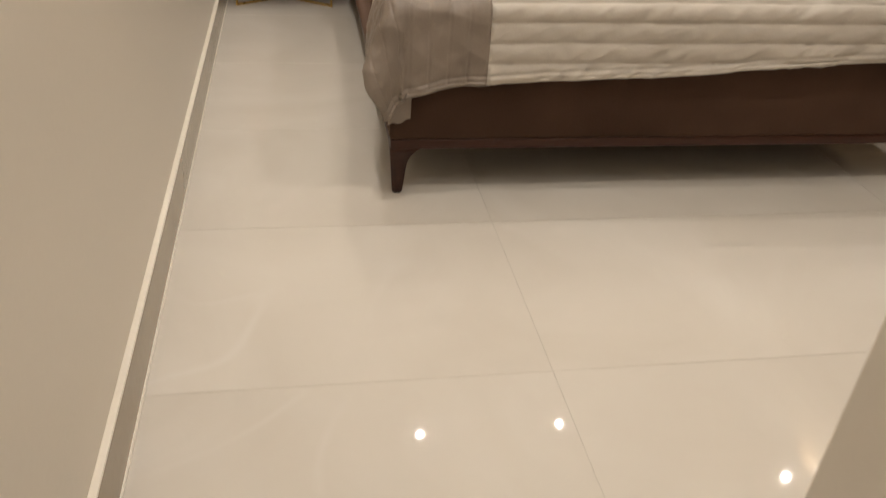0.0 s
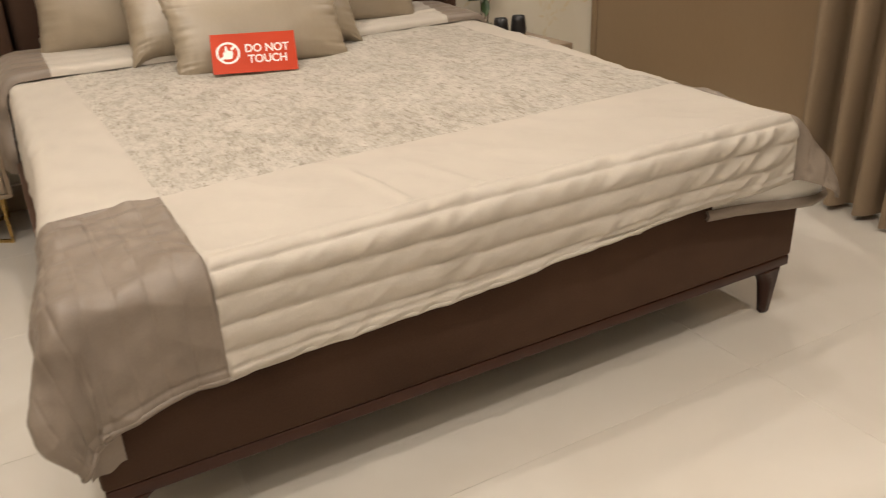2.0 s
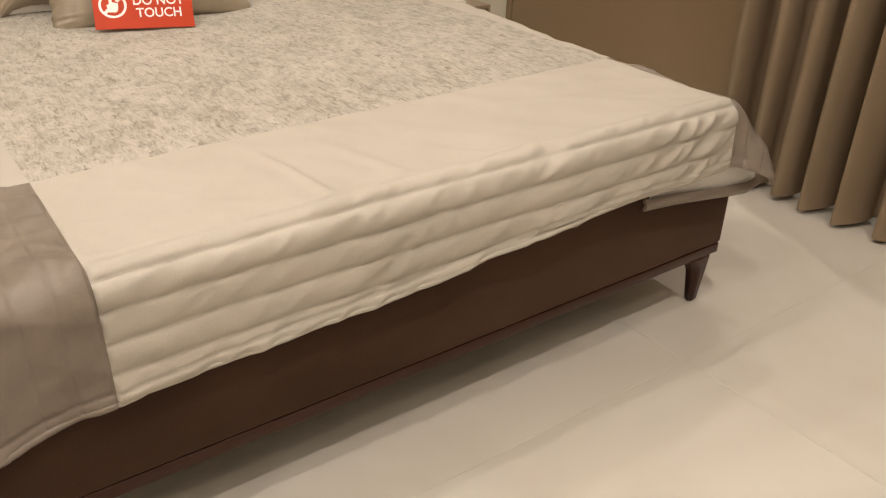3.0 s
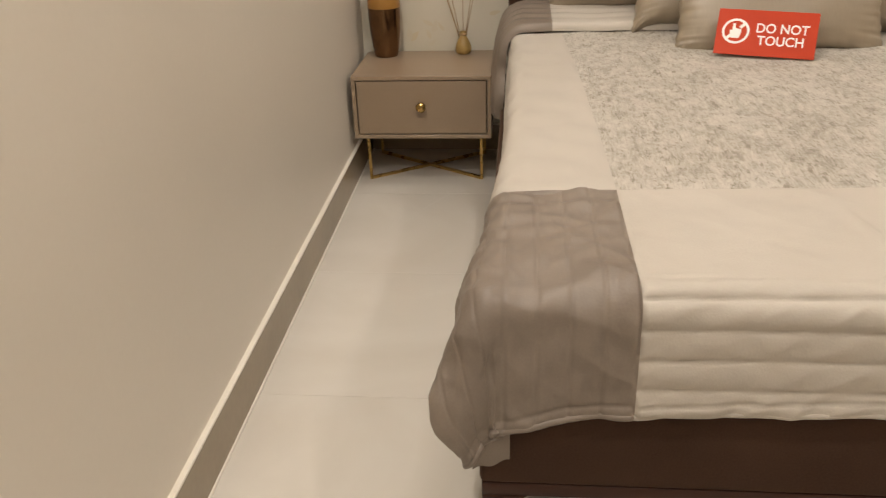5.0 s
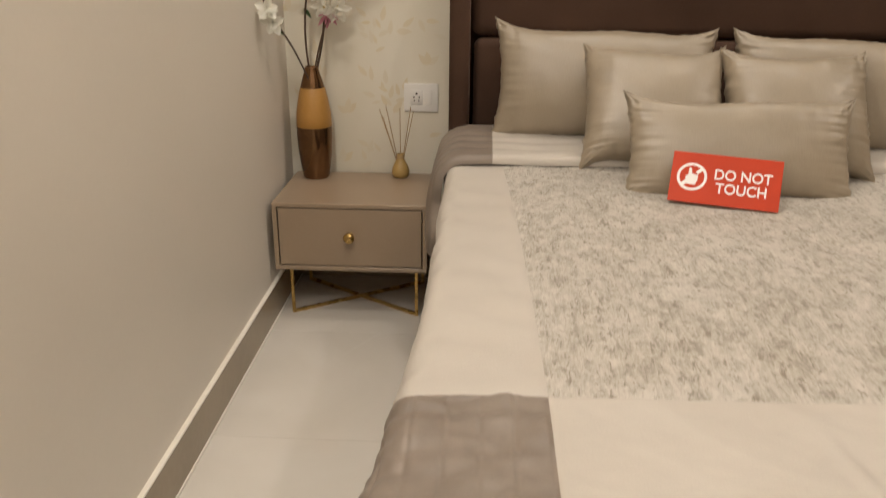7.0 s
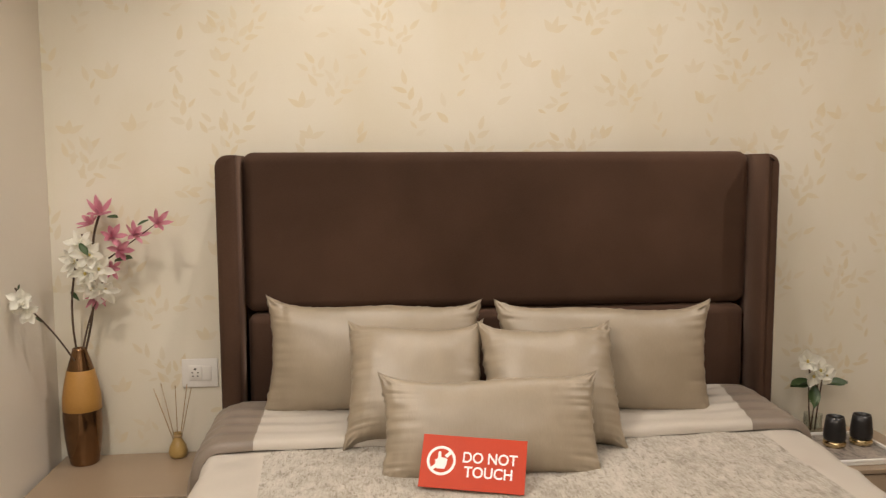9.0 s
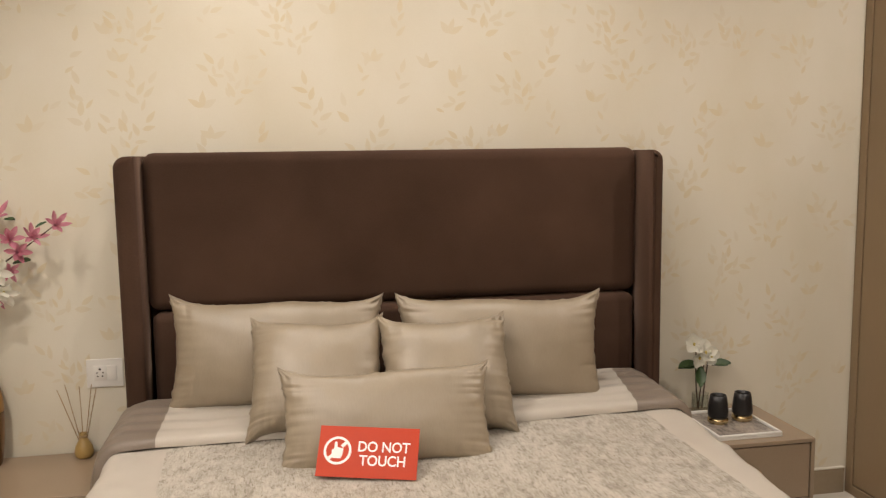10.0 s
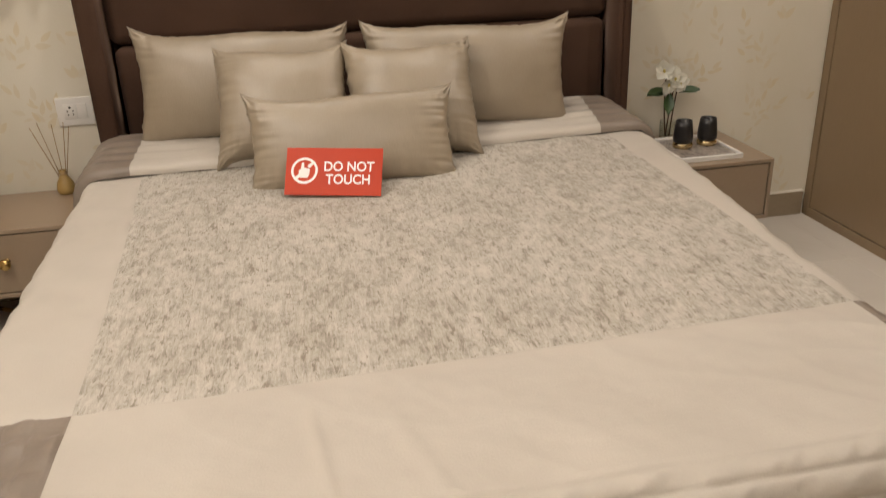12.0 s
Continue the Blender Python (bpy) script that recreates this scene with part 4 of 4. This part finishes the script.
for at, ax, sz in (((1.115, 6.93, 1.305), (-0.2, -0.8, 0.5), 0.060), ((1.145, 6.92, 1.265), (0.1, -0.9, 0.2), 0.066), ((1.090, 6.93, 1.240), (-0.5, -0.8, 0.1), 0.062), ((1.172, 6.92, 1.215), (0.4, -0.8, 0), 0.064), ((1.130, 6.92, 1.200), (-0.2, -0.9, -0.1), 0.058), ((1.190, 6.93, 1.140), (0.3, -0.8, -0.5), 0.064), ((1.145, 6.93, 1.145), (-0.1, -0.8, -0.4), 0.054)):
    head = part("blossom", blossom(at, ax, sz * 0.92, 6, rng, 0.95, 0.52), M_WHITE_PETAL, white)
    part("flower_centre", centre(at, ax, 0.006), M_POLLEN, head, "yellow flower centre")
for at, d, s in (((1.12, 6.89, 1.31), (0.5, -0.4, -0.5), 0.06), ((1.085, 6.96, 1.09), (-0.5, -0.2, 0.8), 0.05), ((1.11, 6.96, 1.10), (0.3, -0.3, 0.9), 0.055), ((1.145, 6.95, 1.12), (-0.3, -0.5, 0.8), 0.05)):
    part("leaf", leaf(at, d, s, s * 0.45), M_GREEN, white)
small = thing("magnolia_branch", NECK, "short drooping artificial branch of white blossoms in the bronze vase", "flower")
part("stem", tube(bend(NECK, (1.02, 6.75, 1.07), (0.0, -0.01, 0.02)) + bend((1.02, 6.75, 1.07), (0.982, 6.67, 1.185), (-0.008, 0, 0))[1:], 0.0032, 6), M_BARK, small)
for at, ax, sz in (((1.005, 6.70, 1.105), (0.2, -0.8, -0.3), 0.050), ((0.992, 6.68, 1.145), (0.3, -0.8, 0.2), 0.046), ((0.990, 6.69, 1.125), (0.1, -0.6, 0.7), 0.040)):
    part("blossom", blossom(at, ax, sz, 5, rng, 0.9), M_WHITE_PETAL, small)
for at, d, s in (((1.03, 6.78, 1.04), (-0.5, -0.4, 0.6), 0.045), ((0.985, 6.68, 1.165), (0.3, -0.2, 0.9), 0.035)):
    part("leaf", leaf(at, d, s, s * 0.5), M_GREEN, small)

# ---- reed diffuser ----
DX, DY = 1.415, 6.992
dif = thing("reed_diffuser", (DX, DY, 0.470), "small ochre ceramic reed diffuser with thin wooden sticks", "diffuser")
part("bottle", lathe([(0, 0), (0.026, 0), (0.033, 0.008), (0.036, 0.024), (0.031, 0.045), (0.020, 0.065), (0.0135, 0.078), (0.0135, 0.092), (0.016, 0.096), (0.011, 0.096), (0.010, 0.07), (0, 0.06)], (DX, DY, 0.470), 28), M_CLAY, dif)
part("cord", lathe([(0.0150, 0.079), (0.0175, 0.082), (0.0175, 0.087), (0.0150, 0.090)], (DX, DY, 0.470), 20), M_REED, dif, "twine round the neck")
for tx, ty, tz in ((-0.075, -0.02, 0.255), (-0.055, 0.01, 0.265), (-0.062, -0.035, 0.235), (0.002, -0.02, 0.262), (0.042, -0.01, 0.265), (0.048, 0.03, 0.24)):
    part("stick", tube([(DX + tx * 0.06, DY + ty * 0.06, 0.50), (DX + tx * 1.05, DY + ty, 0.470 + tz * 1.09)], 0.0016, 6), M_REED, dif, "thin wooden reed")

# ---- tray, cups and flowers on the far night stand ----
tray = thing("tray", (4.01, 6.78, 0.470), "white rimmed tray with a dark printed face on the night stand", "tray")
part("tray_base", box(3.873, 4.152, 6.620, 6.940, 0.470, 0.479, 0.002, 2), M_PLASTIC, tray)
for a in ((3.873, 4.152, 6.620, 6.630), (3.873, 4.152, 6.930, 6.940), (3.873, 3.883, 6.630, 6.930), (4.142, 4.152, 6.630, 6.930)):
    part("rim", box(*a, 0.479, 0.492, 0.003, 2), M_PLASTIC, tray)
part("printed_face", box(3.884, 4.141, 6.631, 6.929, 0.4791, 0.4815), M_MAG, tray, "dark and cream abstract print", smooth=False)
cup = thing("tumbler", (0, 0, 0), "black ribbed ceramic tumbler with a gold foot on the tray", "tumbler", "tumblers")
prof = [(0, 0.026), (0.036, 0.026), (0.0415, 0.033), (0.0420, 0.050), (0.037, 0.097), (0.033, 0.120), (0.030, 0.120), (0.031, 0.10), (0.031, 0.05), (0, 0.045)]
part("body", lathe(prof, (0, 0, 0), 36), M_BLACK, cup)
part("foot", lathe([(0, 0), (0.034, 0), (0.0415, 0.006), (0.0430, 0.015), (0.0400, 0.024), (0.034, 0.0265), (0, 0.0265)], (0, 0, 0), 36), M_GOLD, cup, "polished gold foot")
cup.location = S * Vector((3.968, 6.800, 0.4815))
copy_thing(cup, Matrix.Translation(S * Vector((4.086, 6.812, 0.4815))))
GX, GY = 3.985, 6.985
gl = thing("glass_vase", (GX, GY, 0.470), "small clear glass vase on the night stand", "vase")
part("glass", lathe([(0, 0), (0.034, 0), (0.036, 0.004), (0.036, 0.085), (0.0348, 0.085), (0.0348, 0.006), (0, 0.006)], (GX, GY, 0.470), 28), M_GLASS, gl).visible_shadow = False
orchid = thing("orchid", (GX, GY, 0.48), "artificial white orchid with dark green leaves in a glass vase", "flower")
for b in ((GX - 0.035, GY - 0.02, 0.752), (GX + 0.005, GY - 0.03, 0.742), (GX + 0.03, GY - 0.01, 0.715)):
    part("stem", tube(bend((GX + rng.uniform(-0.01, 0.01), GY, 0.485), b, (rng.uniform(-0.01, 0.01), 0, 0)), 0.0035, 6), M_BARK, orchid)
for at, ax, sz in (((GX - 0.050, GY - 0.03, 0.782), (-0.4, -0.8, 0.4), 0.045), ((GX - 0.005, GY - 0.04, 0.748), (0.1, -0.9, 0.2), 0.050), ((GX + 0.020, GY - 0.04, 0.728), (0.3, -0.9, 0), 0.045), ((GX - 0.030, GY - 0.04, 0.728), (-0.2, -0.9, -0.3), 0.040)):
    head = part("blossom", blossom(at, ax, sz * 1.05, 5, rng, 1.3, 0.90, 1), M_WHITE_PETAL, orchid)
    part("flower_centre", centre(at, ax, 0.006), M_POLLEN, head, "yellow flower centre")
for at, d, s in (((GX - 0.03, GY - 0.02, 0.682), (-1, -0.3, 0.15), 0.095), ((GX - 0.03, GY - 0.02, 0.695), (-1, -0.1, 0.0), 0.075), ((GX + 0.03, GY - 0.02, 0.682), (1, -0.3, 0.2), 0.085), ((GX + 0.03, GY - 0.02, 0.69), (1, -0.5, 0.05), 0.07), ((GX - 0.02, GY - 0.03, 0.68), (-0.2, -0.5, -0.9), 0.08)):
    part("leaf", leaf(at, d, s * 1.1, s * 0.62), M_GREEN, orchid)

# ---- wardrobe and curtain ----
WX, WY0 = 4.778, 5.40
ward = thing("wardrobe", (5.08, 6.2, 0), "tall brown laminate wardrobe with a framed flush door", "wardrobe")
part("carcass", box(WX + 0.024, X1 - 0.004, WY0, Y1 - 0.004, 0.0, 2.98, 0.002, 1), M_WARD, ward, smooth=False)
part("stile", box(WX, WX + 0.024, Y1 - 0.050, Y1 - 0.004, 0.0, 2.98, 0.002, 1), M_WARD, ward, smooth=False)
part("stile", box(WX, WX + 0.024, WY0, WY0 + 0.046, 0.0, 2.98, 0.002, 1), M_WARD, ward, smooth=False)
part("rail", box(WX, WX + 0.024, WY0 + 0.046, Y1 - 0.050, 0.0, 0.046, 0.002, 1), M_WARD, ward, smooth=False)
part("rail", box(WX, WX + 0.024, WY0 + 0.046, Y1 - 0.050, 2.93, 2.98, 0.002, 1), M_WARD, ward, smooth=False)
part("door", box(WX + 0.004, WX + 0.022, WY0 + 0.051, Y1 - 0.055, 0.051, 2.925, 0.003, 2), M_WARD, ward, "brown laminate door", smooth=False)


def fold(y, z):
    """The curtain's depth at y: deep round folds, a little uneven, closing towards the head."""
    ph = 2 * math.pi * (y - 5.075) / 0.141 + 0.5 * math.sin(5 * y) + 0.25 * math.sin(1.3 * z + 9 * y)
    a = 0.080 * (1 - 0.25 * z / 3) * (1 + 0.2 * math.sin(11 * y))
    c = math.cos(ph)
    return 4.455 - a * (2 * (0.5 + 0.5 * c) ** 1.5 - 1) - 0.004 * math.sin(2 * ph + z)


bm = sheet(lambda y, z: Vector((fold(y, z), y + 0.012 * math.sin(2 * math.pi * (y - 5.075) / 0.141 * 2), z + (0.006 * math.sin(40 * y) if z < 0.1 else 0))), steps(5.27, 2.92, 420), [0.022, 0.05, 0.12, 0.13] + steps(0.3, 2.95, 14))
cur = thing("curtain", (4.45, 4.2, 0.02), "heavy taupe brown pleated floor length curtain, drawn closed", "curtain")
thicken(part("cloth", bm, M_CURTAIN, cur), 0.004)
part("curtain_track", box(4.42, 4.48, 2.90, 5.38, 2.95, 3.03, 0.003, 1), M_RIM, cur, "white ceiling curtain track", smooth=False)


# ---- leaf sprigs printed on the wallpaper ----
bm = bmesh.new()
rng = random.Random(11)
count = 0


def print_leaf(x, z, ang, length, width):
    global count
    count += 1
    yp = Y1 - 0.00015 - 0.0000016 * (count % 331)
    pts = []
    curl = rng.uniform(-0.25, 0.25)
    for k in range(12):
        t = k / 6 if k <= 6 else (12 - k) / 6
        w = width * 0.5 * math.sin(math.pi * t ** 0.75) * (1 if k <= 6 else -1) + curl * length * 0.4 * t * t
        pts.append((x + math.cos(ang) * length * t - math.sin(ang) * w, yp, z + math.sin(ang) * length * t + math.cos(ang) * w))
    bm.faces.new([bm.verts.new(p) for p in pts][::-1])


def sprig(x, z, ang, n, size):
    for k in range(n):
        if rng.random() < 0.12:
            continue
        ln = size * rng.uniform(0.65, 1.1)
        bx, bz = x + math.cos(ang) * size * 0.5 * k, z + math.sin(ang) * size * 0.5 * k
        print_leaf(bx, bz, ang + (0.7 if k % 2 else -0.7) + rng.uniform(-0.3, 0.3), ln, ln * rng.uniform(0.30, 0.42))
    print_leaf(x + math.cos(ang) * size * 0.5 * n, z + math.sin(ang) * size * 0.5 * n, ang + rng.uniform(-0.2, 0.2), size, size * 0.36)


def spray(x, z):
    """A small branch: a stem of leaves with shorter sprigs off its sides."""
    lean = rng.uniform(-0.3, 0.3)
    sprig(x, z, math.pi / 2 + lean, 4, 0.060)
    for side, up in ((-1, 0.03), (1, 0.05), (-1, 0.09)):
        sprig(x + up * math.sin(-lean) + side * 0.02, z + up, math.pi / 2 + lean - side * rng.uniform(0.6, 0.95), rng.choice((2, 3)), rng.uniform(0.052, 0.062))


row = 0
z = 0.15
while z < 2.95:
    x = X0 + 0.04 + (row % 2) * 0.11
    while x < 4.70:
        sx, sz = x + rng.uniform(-0.05, 0.05), z + rng.uniform(-0.06, 0.06)
        kind = rng.random()
        if kind < 0.22:
            spray(sx, sz)
            x += 0.12
        elif kind < 0.55:
            sprig(sx, sz, math.pi / 2 + rng.uniform(-0.35, 0.35), rng.choice((3, 4)), 0.062)
        elif kind < 0.85:
            for a in (-0.9, 0.0, 0.8):
                print_leaf(sx, sz, math.pi / 2 + a + rng.uniform(-0.3, 0.3), rng.uniform(0.05, 0.07), rng.uniform(0.022, 0.03))
        else:
            sprig(sx, sz, rng.choice((0.2, 2.9)) + rng.uniform(-0.4, 0.4), rng.choice((1, 2)), 0.055)
        x += rng.uniform(0.13, 0.21)
    z += 0.152
    row += 1
bmesh.ops.scale(bm, verts=bm.verts, vec=(S, S, S))
me = bpy.data.meshes.new("leaf_print")
bm.to_mesh(me)
bm.free()
me.materials.append(M_LEAF_PRINT)
lp = new("leaf_print", me)
lp.parent = wall_north
tagged(lp, "faint gold leaf sprigs", kind="stuff")


# ---- floor tiles ----
xs = [X0 + 0.001, 1.895, 3.275, 4.655, X1]
ys = [Y0 + 0.001] + [0.99 + 0.69 * k for k in range(9)] + [Y1 - 0.001]
kept = {}
for xa, xb in zip(xs, xs[1:]):
    for ya, yb in zip(ys, ys[1:]):
        w, h = round(xb - xa - 0.0012, 4), round(yb - ya - 0.0012, 4)
        if (w, h) not in kept:
            bm = box(-w / 2, w / 2, -h / 2, h / 2, -0.0011, 0.0)
            bmesh.ops.bevel(bm, geom=[e for e in bm.edges if all(v.co.z > -0.0005 for v in e.verts)], offset=0.0005, segments=1, affect="EDGES")
            bmesh.ops.scale(bm, verts=bm.verts, vec=(S, S, S))
            me = bpy.data.meshes.new("tile")
            bm.to_mesh(me)
            bm.free()
            me.materials.append(M_TILE)
            kept[w, h] = me
        t = new("tile", kept[w, h])
        t.parent = floor
        t.location = S * Vector(((xa + xb) / 2, (ya + yb) / 2, 0))
